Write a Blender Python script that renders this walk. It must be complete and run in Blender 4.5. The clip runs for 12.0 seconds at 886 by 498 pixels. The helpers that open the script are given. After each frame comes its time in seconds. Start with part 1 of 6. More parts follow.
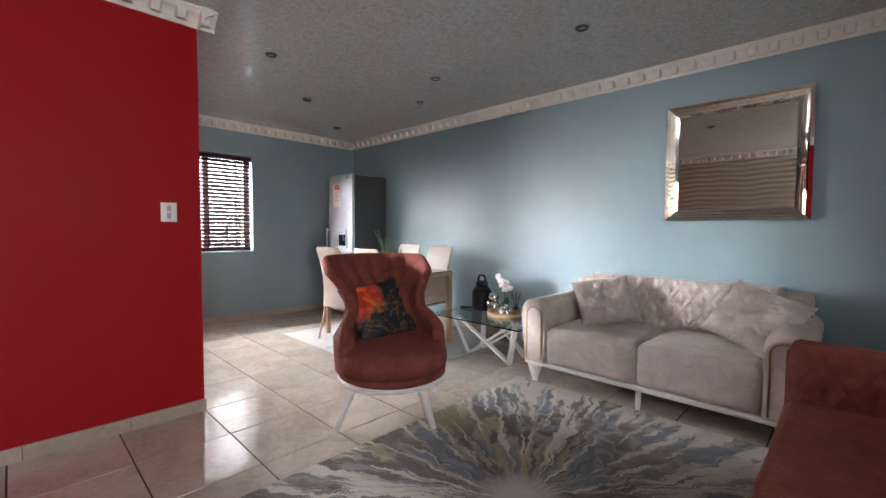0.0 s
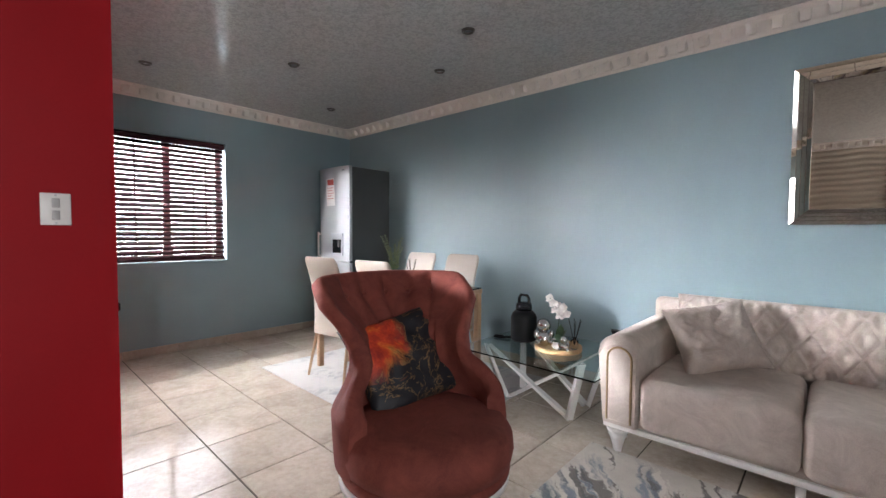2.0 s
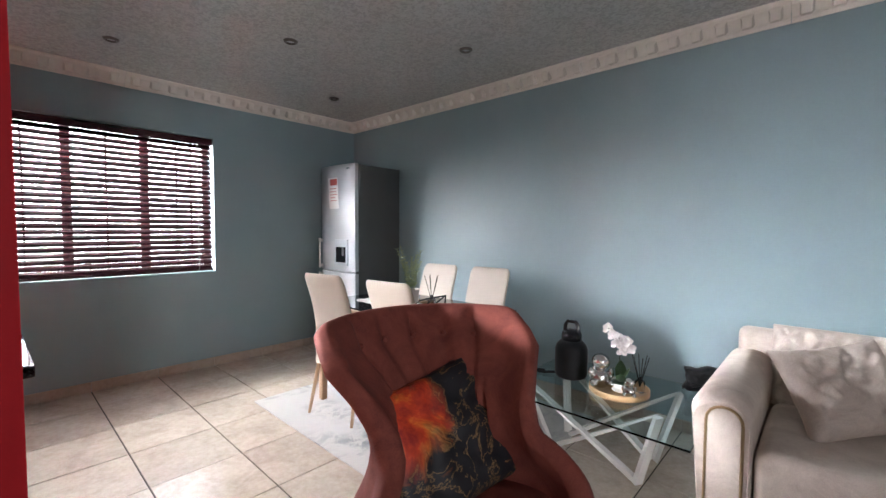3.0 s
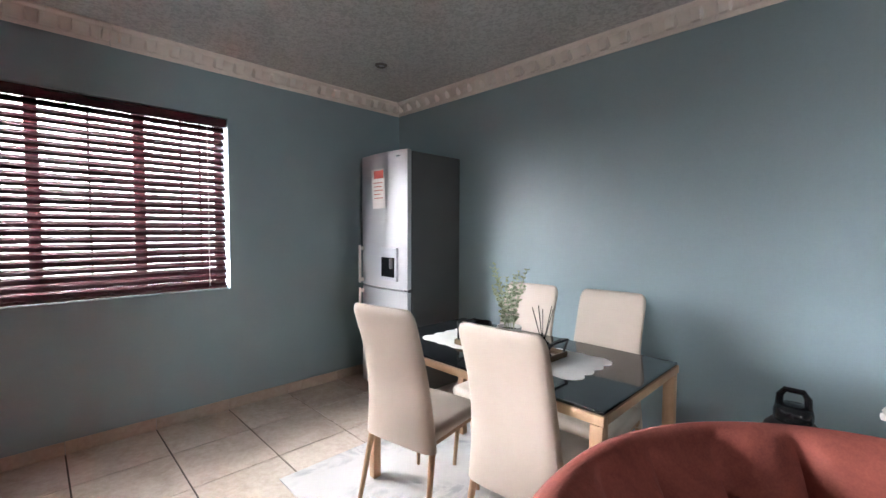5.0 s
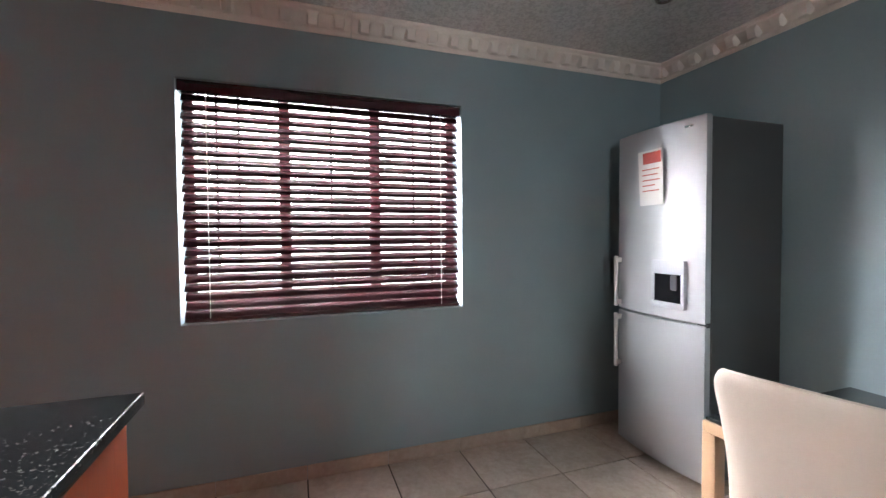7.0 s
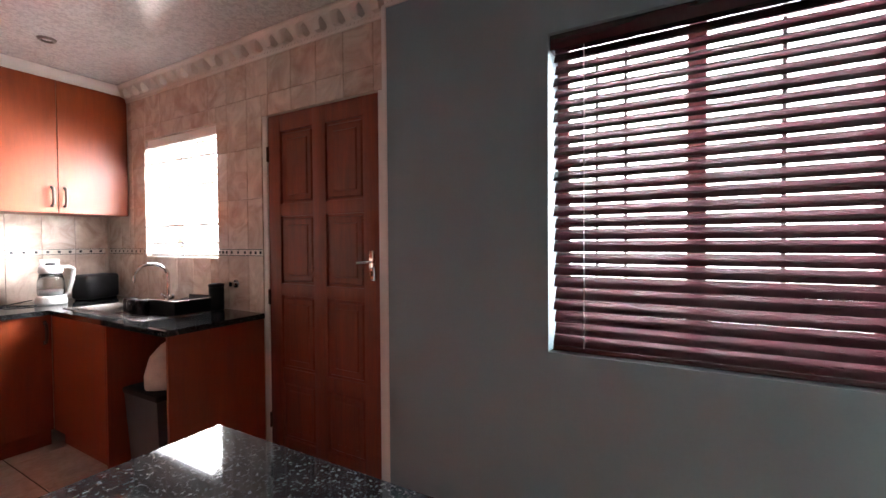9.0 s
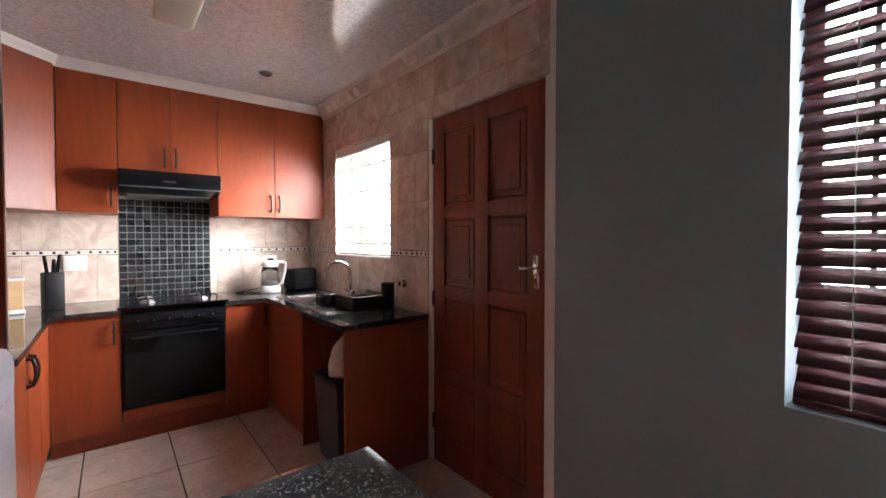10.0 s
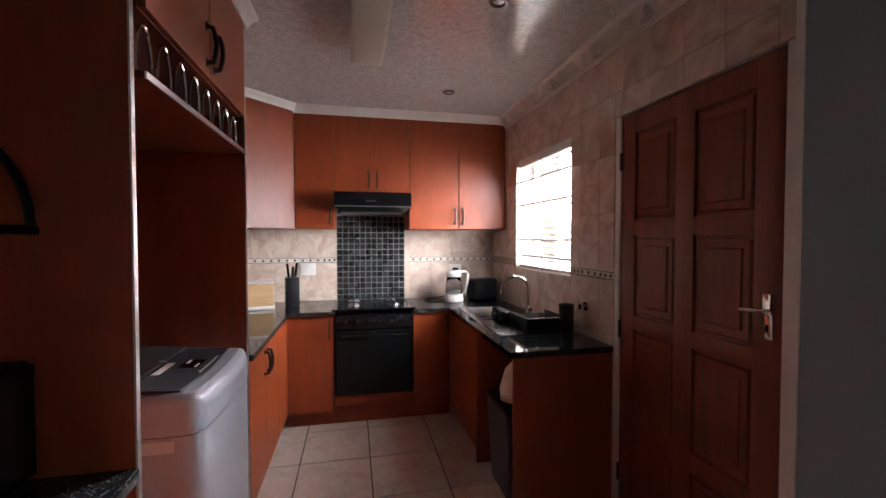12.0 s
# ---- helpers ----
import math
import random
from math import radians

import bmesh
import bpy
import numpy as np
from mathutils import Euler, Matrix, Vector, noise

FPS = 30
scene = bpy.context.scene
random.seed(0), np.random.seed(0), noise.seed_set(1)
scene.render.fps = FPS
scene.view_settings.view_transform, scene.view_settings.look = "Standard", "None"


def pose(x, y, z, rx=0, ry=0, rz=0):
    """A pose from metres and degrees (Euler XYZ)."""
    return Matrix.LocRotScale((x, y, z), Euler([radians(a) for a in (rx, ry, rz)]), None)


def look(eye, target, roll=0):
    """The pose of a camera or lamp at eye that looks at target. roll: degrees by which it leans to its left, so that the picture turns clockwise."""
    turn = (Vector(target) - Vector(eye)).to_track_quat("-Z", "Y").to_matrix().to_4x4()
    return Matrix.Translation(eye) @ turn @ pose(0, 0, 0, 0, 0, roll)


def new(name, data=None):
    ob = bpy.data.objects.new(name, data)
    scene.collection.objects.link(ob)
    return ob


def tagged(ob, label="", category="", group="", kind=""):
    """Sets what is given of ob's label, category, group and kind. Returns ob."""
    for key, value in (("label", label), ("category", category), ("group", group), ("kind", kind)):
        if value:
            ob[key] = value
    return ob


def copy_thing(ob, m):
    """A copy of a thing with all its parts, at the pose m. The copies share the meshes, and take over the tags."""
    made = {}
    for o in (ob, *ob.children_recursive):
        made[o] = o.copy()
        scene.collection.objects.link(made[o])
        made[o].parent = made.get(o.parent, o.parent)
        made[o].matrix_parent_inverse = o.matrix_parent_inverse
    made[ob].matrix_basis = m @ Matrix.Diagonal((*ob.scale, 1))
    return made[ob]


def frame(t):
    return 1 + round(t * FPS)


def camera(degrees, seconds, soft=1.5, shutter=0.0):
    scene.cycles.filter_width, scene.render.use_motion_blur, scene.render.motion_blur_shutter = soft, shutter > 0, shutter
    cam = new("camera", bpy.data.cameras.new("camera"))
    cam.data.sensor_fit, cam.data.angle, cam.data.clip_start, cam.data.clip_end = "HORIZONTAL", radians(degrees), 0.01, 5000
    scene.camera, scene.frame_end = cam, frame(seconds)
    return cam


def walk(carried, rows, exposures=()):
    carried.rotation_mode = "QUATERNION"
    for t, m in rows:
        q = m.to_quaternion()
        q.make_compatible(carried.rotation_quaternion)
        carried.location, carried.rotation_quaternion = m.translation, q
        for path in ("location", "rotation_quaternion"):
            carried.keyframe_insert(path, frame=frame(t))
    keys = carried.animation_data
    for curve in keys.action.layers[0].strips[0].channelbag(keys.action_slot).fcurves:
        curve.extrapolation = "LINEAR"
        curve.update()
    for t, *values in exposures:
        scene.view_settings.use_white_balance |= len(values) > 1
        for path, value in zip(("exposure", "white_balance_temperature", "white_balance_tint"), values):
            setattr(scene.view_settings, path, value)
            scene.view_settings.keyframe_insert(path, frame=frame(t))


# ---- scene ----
# ---- camera ----
cam = camera(93.4, 12.0)
PATH = [
    (0, (0.369, 0.056, 1.183), (-1.021, 1.491, 1.093), 0.3),
    (0.5, (0.183, 0.177, 1.157), (-1.176, 1.641, 1.072), 0.3),
    (1, (-0.036, 0.326, 1.159), (-1.394, 1.792, 1.076), 0.3),
    (1.5, (-0.292, 0.442, 1.185), (-1.646, 1.912, 1.101), 0.4),
    (2, (-0.535, 0.564, 1.212), (-1.892, 2.031, 1.129), 0.4),
    (2.5, (-0.791, 0.716, 1.256), (-2.149, 2.182, 1.17), 0.4),
    (3, (-1.057, 0.855, 1.306), (-2.413, 2.322, 1.209), 0.4),
    (5, (-2.024, 1.253, 1.334), (-3.449, 2.654, 1.242), 0.3),
    (5.5, (-2.26, 1.319, 1.342), (-3.781, 2.615, 1.252), 0.2),
    (6, (-2.488, 1.331, 1.362), (-4.131, 2.468, 1.268), 0.2),
    (6.5, (-2.693, 1.336, 1.34), (-4.46, 2.27, 1.262), -0.1),
    (8.5, (-3.523, 1.209, 1.321), (-5.449, 0.67, 1.289), -0.6),
    (9, (-3.68, 1.202, 1.332), (-5.424, 0.223, 1.293), -0.4),
    (9.5, (-3.784, 1.141, 1.342), (-5.288, -0.176, 1.299), -0.2),
    (10, (-3.839, 1.079, 1.361), (-5.078, -0.49, 1.313), -0.1),
    (10.5, (-3.913, 1.031, 1.388), (-4.888, -0.715, 1.336), -0.2),
    (11, (-3.972, 0.99, 1.426), (-4.728, -0.861, 1.369), -0.2),
    (11.5, (-4.003, 0.966, 1.455), (-4.577, -0.949, 1.397), -0.1),
    (12, (-4.022, 0.963, 1.47), (-4.44, -0.992, 1.417), -0.0),
]
walk(cam, [(t, look(eye, target, roll)) for t, eye, target, roll in PATH],
     [(0.0, 0.45), (3.0, 0.40), (5.5, 0.48), (6.5, 0.48), (8.5, 0.45), (9.5, -0.05), (10.5, -0.46), (12.0, -0.88)])

# ---- plan, in metres ----
XW, XE, YN, YS, ZC = -5.292, 2.3, 3.85, -1.25, 2.54     # living room
KS, KE, XK = -2.96, -2.74, -5.36                        # kitchen: south, east and west wall
RX, RY = -2.61, 0.90                                    # red partition: face, free end
TOP = 0.90                                              # worktop height

# ---- world and lights ----
world = bpy.data.worlds.new("world")
scene.world = world
world.use_nodes = True
wn = world.node_tree
sky = wn.nodes.new("ShaderNodeTexSky")
sky.sky_type = "NISHITA"
sky.sun_disc = False
sky.sun_elevation = radians(38)
sky.sun_rotation = radians(200)
sky.dust_density = 4.0
wn.links.new(sky.outputs[0], wn.nodes["Background"].inputs[0])
wn.nodes["Background"].inputs[1].default_value = 0.12


def window_light(name, m, wide, high, watts, colour, spread=180):
    """A rectangular area lamp at or outside a window, for daylight or added fill."""
    lamp = bpy.data.lights.new(name, "AREA")
    lamp.shape, lamp.size, lamp.size_y = "RECTANGLE", wide, high
    lamp.energy, lamp.color, lamp.spread = watts, colour, radians(spread)
    ob = new(name, lamp)
    ob.matrix_world = m
    return ob


COOL = (0.94, 0.95, 1.0)
window_light("daylight_dining", look((XW - 1.60, -0.10, 1.85), (0, 1.15, 0.75)), 3.5, 2.0, 4100, COOL)
window_light("daylight_kitchen", look((XK - 0.25, -1.902, 1.672), (-4.4, -1.902, 0.5)), 0.90, 0.89, 55, (0.94, 0.925, 1.0))
# extra lamp, added beyond the kitchen window to brighten the north wall
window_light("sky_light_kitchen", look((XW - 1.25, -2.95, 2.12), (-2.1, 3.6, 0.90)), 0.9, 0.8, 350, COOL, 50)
window_light("daylight_living", look((XE + 0.30, -0.70, 1.50), (0, -0.3, 1.1)), 1.0, 1.3, 95, COOL)

# ---- mesh helpers ----


def part(name, bm, material, parent=None, label="", smooth=40):
    """Links a bmesh as one mesh object."""
    if smooth:
        for f in bm.faces:
            f.smooth = True
        for e in bm.edges:
            if len(e.link_faces) == 2:
                turn = e.calc_face_angle(0.0)
                areas = sorted(f.calc_area() for f in e.link_faces)
                e.smooth = not (turn > radians(smooth) or (turn > 0.1 and areas[1] > 60 * areas[0]))
    me = bpy.data.meshes.new(name)
    bm.to_mesh(me)
    bm.free()
    me.materials.append(material)
    ob = new(name, me)
    if parent:
        ob.parent = parent
    if label:
        ob["label"] = label
    return ob


def thing(name, label, category, m=None, group="", kind=""):
    """An Empty at the thing's base, which parents its parts."""
    ob = new(name)
    ob.empty_display_size = 0.05
    if m is not None:
        ob.matrix_world = m
    return tagged(ob, label, category, group, kind)


def again(ob, parent, m, name=None):
    """A piece that shares another piece's mesh."""
    o = new(name or ob.name.split(".")[0], ob.data)
    o.parent = parent
    o.matrix_local = m
    return o


def box(x0, x1, y0, y1, z0, z1, bev=0.0, seg=2, bm=None, m=None):
    """A box between limits, its edges rounded by bev."""
    own = bmesh.new()
    bmesh.ops.create_cube(own, size=1)
    for v in own.verts:
        v.co = Vector((x0 + (v.co.x + 0.5) * (x1 - x0), y0 + (v.co.y + 0.5) * (y1 - y0), z0 + (v.co.z + 0.5) * (z1 - z0)))
    if bev:
        bmesh.ops.bevel(own, geom=own.edges[:], offset=bev, segments=seg, affect="EDGES", profile=0.5)
    if m is not None:
        own.transform(m)
    return own if bm is None else join(bm, own)


def join(bm, own):
    """Adds own to bm."""
    me = bpy.data.meshes.new("tmp")
    own.to_mesh(me)
    own.free()
    bm.from_mesh(me)
    bpy.data.meshes.remove(me)
    return bm


def rod(a, b, r1, r2=None, n=12, bm=None):
    """A round bar from a to b."""
    a, b = Vector(a), Vector(b)
    r2 = r1 if r2 is None else r2
    own = bmesh.new()
    d = b - a
    m = Matrix.Translation((a + b) / 2) @ d.to_track_quat("Z", "Y").to_matrix().to_4x4()
    bmesh.ops.create_cone(own, cap_ends=True, segments=n, radius1=r1, radius2=r2, depth=d.length, matrix=m)
    return own if bm is None else join(bm, own)


def lathe(profile, n=28, m=None, bm=None):
    """A turned shape from (radius, height) pairs."""
    own = bmesh.new()
    rings = []
    for r, z in profile:
        if r < 1e-5:
            rings.append([own.verts.new((0, 0, z))])
        else:
            rings.append([own.verts.new((r * math.cos(2 * math.pi * i / n), r * math.sin(2 * math.pi * i / n), z)) for i in range(n)])
    skin(own, rings, True)
    if m is not None:
        own.transform(m)
    return own if bm is None else join(bm, own)


def skin(bm, rings, closed):
    """Faces between neighbouring rings; a ring of one vertex is a tip."""
    for a, b in zip(rings, rings[1:]):
        n = max(len(a), len(b))
        for i in range(n if closed else n - 1):
            j = (i + 1) % n
            q = [a[i % len(a)], a[j % len(a)], b[j % len(b)], b[i % len(b)]]
            keep = [v for k, v in enumerate(q) if v not in q[:k]]
            if len(keep) > 2:
                bm.faces.new(keep)


def loft(rings, caps=True, closed=True, bm=None):
    """A skin over rings of points."""
    own = bmesh.new()
    vs = [[own.verts.new(p) for p in ring] for ring in rings]
    skin(own, vs, closed)
    if caps and closed:
        own.faces.new(vs[0][::-1])
        own.faces.new(vs[-1])
    bmesh.ops.recalc_face_normals(own, faces=own.faces)
    return own if bm is None else join(bm, own)


def tube(points, r, n=8, bm=None):
    """A bent round bar through points."""
    pts = [Vector(p) for p in points]
    rings = []
    side = None
    for i, p in enumerate(pts):
        d = (pts[min(i + 1, len(pts) - 1)] - pts[max(i - 1, 0)]).normalized()
        if side is None:
            side = d.orthogonal().normalized()
        side = (side - d * side.dot(d)).normalized()
        up = d.cross(side)
        rings.append([p + r * (math.cos(2 * math.pi * k / n) * side + math.sin(2 * math.pi * k / n) * up) for k in range(n)])
    return loft(rings, bm=bm)


def prism(outline, axis, a, b, bev=0.0, bm=None):
    """A flat outline of (u, v) pairs drawn out along an axis from a to b."""
    own = bmesh.new()

    def at(u, v, w):
        return {"x": (w, u, v), "y": (u, w, v), "z": (u, v, w)}[axis]
    lo = [own.verts.new(at(u, v, a)) for u, v in outline]
    hi = [own.verts.new(at(u, v, b)) for u, v in outline]
    own.faces.new(lo[::-1])
    own.faces.new(hi)
    n = len(lo)
    for i in range(n):
        own.faces.new([lo[i], lo[(i + 1) % n], hi[(i + 1) % n], hi[i]])
    bmesh.ops.recalc_face_normals(own, faces=own.faces)
    if bev:
        bmesh.ops.bevel(own, geom=own.edges[:], offset=bev, segments=2, affect="EDGES", profile=0.5)
    return own if bm is None else join(bm, own)


def cushion(w, h, d, n=22, sag=0.0, seed=0):
    """A stuffed square cushion lying in the xz plane, thick along y, with pointed corners and soft creases."""
    own = bmesh.new()
    grid = {}
    for s in (-1, 1):
        for i in range(n + 1):
            for j in range(n + 1):
                u, v = 2 * i / n - 1, 2 * j / n - 1
                edge = (1 - u ** 4) * (1 - v ** 4)
                pinch = 1 - 0.10 * (1 - abs(u) ** 2) * abs(v) ** 3 - 0.0
                pinch2 = 1 - 0.10 * (1 - abs(v) ** 2) * abs(u) ** 3
                t = d / 2 * max(edge, 0) ** 0.55
                t *= 1 + 0.22 * noise.noise((u * 1.7 + seed, v * 1.7, s * 3.0)) + 0.13 * noise.noise((u * 3 - v * 4 + seed, v * 2 + u, s)) - 0.10 * abs(noise.noise((u * 4 + v * 5 + seed, (u - v) * 1.2, s)))
                fold = abs(noise.noise(((u + v) * 1.1 + seed * 3, (u - v) * 2.5, s * 2.0)))
                t *= 1 - 0.14 * max(0, 1 - fold / 0.16) ** 1.5
                fold = abs(noise.noise(((u - v) * 0.9 + seed, (u + v) * 2.1 + 7, s * 5.0)))
                t *= 1 - 0.11 * max(0, 1 - fold / 0.14) ** 1.5
                if (s == 1 and edge <= 1e-9):
                    grid[s, i, j] = grid[-1, i, j]
                else:
                    grid[s, i, j] = own.verts.new((u * w / 2 * pinch2, s * t, v * h / 2 * pinch - sag * (1 - u * u)))
    for s in (-1, 1):
        for i in range(n):
            for j in range(n):
                q = [grid[s, i, j], grid[s, i + 1, j], grid[s, i + 1, j + 1], grid[s, i, j + 1]]
                own.faces.new(q if s == -1 else q[::-1])
    return own

# ---- materials ----


def tree(name):
    m = bpy.data.materials.new(name)
    m.use_nodes = True
    nt = m.node_tree
    b = nt.nodes["Principled BSDF"]
    return m, nt, b


def node(nt, kind, **inputs):
    n = nt.nodes.new(kind)
    for k, v in inputs.items():
        key = k.replace("_", " ")
        if key in n.inputs:
            n.inputs[key].default_value = v
    return n


def coords(nt, scale=(1, 1, 1), space="Object", turn=(0, 0, 0)):
    c = nt.nodes.new("ShaderNodeTexCoord")
    mp = nt.nodes.new("ShaderNodeMapping")
    mp.inputs["Scale"].default_value = scale
    mp.inputs["Rotation"].default_value = [radians(a) for a in turn]
    nt.links.new(c.outputs[space], mp.inputs[0])
    return mp.outputs[0]


def ramp(nt, fac, stops):
    r = nt.nodes.new("ShaderNodeValToRGB")
    e = r.color_ramp.elements
    while len(e) < len(stops):
        e.new(0.5)
    for k, (p, c) in enumerate(stops):
        e[k].position = p
        e[k].color = (*c, 1) if len(c) == 3 else c
    nt.links.new(fac, r.inputs[0])
    return r.outputs[0]


def mixed(nt, fac, a, b, mode="MIX"):
    x = nt.nodes.new("ShaderNodeMix")
    x.data_type, x.blend_type = "RGBA", mode
    for s, v in ((0, fac), (6, a), (7, b)):
        if isinstance(v, (int, float)):
            x.inputs[s].default_value = v
        elif isinstance(v, tuple):
            x.inputs[s].default_value = (*v, 1) if len(v) == 3 else v
        else:
            nt.links.new(v, x.inputs[s])
    return x.outputs[2]


def bumped(nt, b, height, strength, distance=0.01):
    bp = nt.nodes.new("ShaderNodeBump")
    bp.inputs["Strength"].default_value = strength
    bp.inputs["Distance"].default_value = distance
    nt.links.new(height, bp.inputs["Height"])
    nt.links.new(bp.outputs[0], b.inputs["Normal"])


def rough_noise(nt, b, fac, lo, hi):
    mr = nt.nodes.new("ShaderNodeMapRange")
    mr.inputs["To Min"].default_value, mr.inputs["To Max"].default_value = lo, hi
    nt.links.new(fac, mr.inputs["Value"])
    nt.links.new(mr.outputs[0], b.inputs["Roughness"])


def paint(name, col, rough=0.4, var=0.12, big=1.3, fine=60, bump=0.05, metal=0.0, col2=None, random_tint=0.0, coat=0.0, space="Object", spec=0.5):
    """A surface with broad and fine variation."""
    m, nt, b = tree(name)
    co = coords(nt, space=space)
    n1 = node(nt, "ShaderNodeTexNoise", Scale=big, Detail=4.0, Roughness=0.6)
    n2 = node(nt, "ShaderNodeTexNoise", Scale=fine, Detail=3.0, Roughness=0.6)
    nt.links.new(co, n1.inputs["Vector"])
    nt.links.new(co, n2.inputs["Vector"])
    dark = tuple(c * (1 - var) for c in col)
    light = col2 or tuple(min(1, c * (1 + var)) for c in col)
    c = ramp(nt, n1.outputs[0], [(0.3, dark), (0.7, light)])
    c = mixed(nt, 0.25, c, ramp(nt, n2.outputs[0], [(0.3, dark), (0.7, light)]))
    if random_tint:
        oi = nt.nodes.new("ShaderNodeObjectInfo")
        hsv = nt.nodes.new("ShaderNodeHueSaturation")
        mr = nt.nodes.new("ShaderNodeMapRange")
        mr.inputs["To Min"].default_value, mr.inputs["To Max"].default_value = 1 - random_tint, 1 + random_tint
        nt.links.new(oi.outputs["Random"], mr.inputs["Value"])
        nt.links.new(mr.outputs[0], hsv.inputs["Value"])
        nt.links.new(c, hsv.inputs["Color"])
        c = hsv.outputs[0]
    nt.links.new(c, b.inputs["Base Color"])
    b.inputs["Metallic"].default_value = metal
    b.inputs["Coat Weight"].default_value = coat
    b.inputs["Specular IOR Level"].default_value = spec
    rough_noise(nt, b, n1.outputs[0], max(0.02, rough * 0.8), min(1, rough * 1.25))
    if bump:
        bumped(nt, b, n2.outputs[0], bump)
    return m


def wood(name, dark, light, rough=0.35, along="z", size=1.0, coat=0.0, bump=0.04, random_tint=0.0):
    """Straight grained wood or veneer."""
    m, nt, b = tree(name)
    sc = {"x": (1.2, 14, 14), "y": (14, 1.2, 14), "z": (14, 14, 1.2)}[along]
    co = coords(nt, tuple(s * size for s in sc))
    n1 = node(nt, "ShaderNodeTexNoise", Scale=1.0, Detail=6.0, Roughness=0.65, Distortion=0.8)
    n2 = node(nt, "ShaderNodeTexNoise", Scale=7.0, Detail=4.0, Roughness=0.7)
    nt.links.new(co, n1.inputs["Vector"])
    nt.links.new(co, n2.inputs["Vector"])
    c = ramp(nt, n1.outputs[0], [(0.25, dark), (0.75, light)])
    c = mixed(nt, 0.3, c, ramp(nt, n2.outputs[0], [(0.3, dark), (0.7, light)]))
    nt.links.new(c, b.inputs["Base Color"])
    b.inputs["Coat Weight"].default_value = coat
    b.inputs["Coat Roughness"].default_value = 0.15
    rough_noise(nt, b, n1.outputs[0], rough * 0.8, rough * 1.2)
    bumped(nt, b, n2.outputs[0], bump)
    return m


def velvet(name, dark, light, sheen=0.6):
    """Short pile cloth with brushed patches."""
    m, nt, b = tree(name)
    co = coords(nt)
    n1 = node(nt, "ShaderNodeTexNoise", Scale=7.0, Detail=7.0, Roughness=0.72, Distortion=0.9)
    n2 = node(nt, "ShaderNodeTexNoise", Scale=260.0, Detail=2.0)
    nt.links.new(co, n1.inputs["Vector"])
    nt.links.new(co, n2.inputs["Vector"])
    c = ramp(nt, n1.outputs[0], [(0.3, dark), (0.72, light)])
    c = mixed(nt, 0.2, c, ramp(nt, n2.outputs[0], [(0.35, dark), (0.65, light)]))
    nt.links.new(c, b.inputs["Base Color"])
    b.inputs["Roughness"].default_value = 0.85
    b.inputs["Sheen Weight"].default_value = sheen
    b.inputs["Sheen Roughness"].default_value = 0.45
    b.inputs["Sheen Tint"].default_value = (*light, 1)
    bumped(nt, b, n2.outputs[0], 0.15, 0.003)
    return m


def floor_tile(name, a, b2, c2, rough=0.16):
    """Glazed ceramic with cloudy stains; each tile differs."""
    m, nt, b = tree(name)
    c = nt.nodes.new("ShaderNodeTexCoord")
    oi = nt.nodes.new("ShaderNodeObjectInfo")
    sh = nt.nodes.new("ShaderNodeVectorMath")
    sh.operation = "MULTIPLY_ADD"
    nt.links.new(oi.outputs["Random"], sh.inputs[0])
    sh.inputs[1].default_value = (37, 53, 11)
    nt.links.new(c.outputs["Object"], sh.inputs[2])
    n1 = node(nt, "ShaderNodeTexNoise", Scale=4.5, Detail=7.0, Roughness=0.68, Distortion=0.5)
    n2 = node(nt, "ShaderNodeTexNoise", Scale=30.0, Detail=4.0, Roughness=0.7)
    for n in (n1, n2):
        nt.links.new(sh.outputs[0], n.inputs["Vector"])
    col = ramp(nt, n1.outputs[0], [(0.28, a), (0.5, b2), (0.72, c2)])
    col = mixed(nt, 0.3, col, ramp(nt, n2.outputs[0], [(0.35, a), (0.65, c2)]))
    hsv = nt.nodes.new("ShaderNodeHueSaturation")
    mr = nt.nodes.new("ShaderNodeMapRange")
    mr.inputs["To Min"].default_value, mr.inputs["To Max"].default_value = 0.93, 1.07
    nt.links.new(oi.outputs["Random"], mr.inputs["Value"])
    nt.links.new(mr.outputs[0], hsv.inputs["Value"])
    nt.links.new(col, hsv.inputs["Color"])
    nt.links.new(hsv.outputs[0], b.inputs["Base Color"])
    rough_noise(nt, b, n2.outputs[0], rough * 0.75, rough * 1.35)
    bumped(nt, b, n1.outputs[0], 0.03)
    return m


def metal(name, col, rough, brushed=False):
    m, nt, b = tree(name)
    co = coords(nt, (2, 2, 220) if brushed else (40, 40, 40))
    n = node(nt, "ShaderNodeTexNoise", Scale=3.0, Detail=4.0)
    nt.links.new(co, n.inputs["Vector"])
    nt.links.new(ramp(nt, n.outputs[0], [(0.3, tuple(c * 0.9 for c in col)), (0.7, col)]), b.inputs["Base Color"])
    b.inputs["Metallic"].default_value = 1.0
    rough_noise(nt, b, n.outputs[0], rough * 0.8, rough * 1.3)
    return m


def glass(name, col=(1, 1, 1), rough=0.0):
    m, nt, b = tree(name)
    b.inputs["Base Color"].default_value = (*col, 1)
    b.inputs["Transmission Weight"].default_value = 1.0
    b.inputs["Roughness"].default_value = rough
    b.inputs["IOR"].default_value = 1.45
    return m


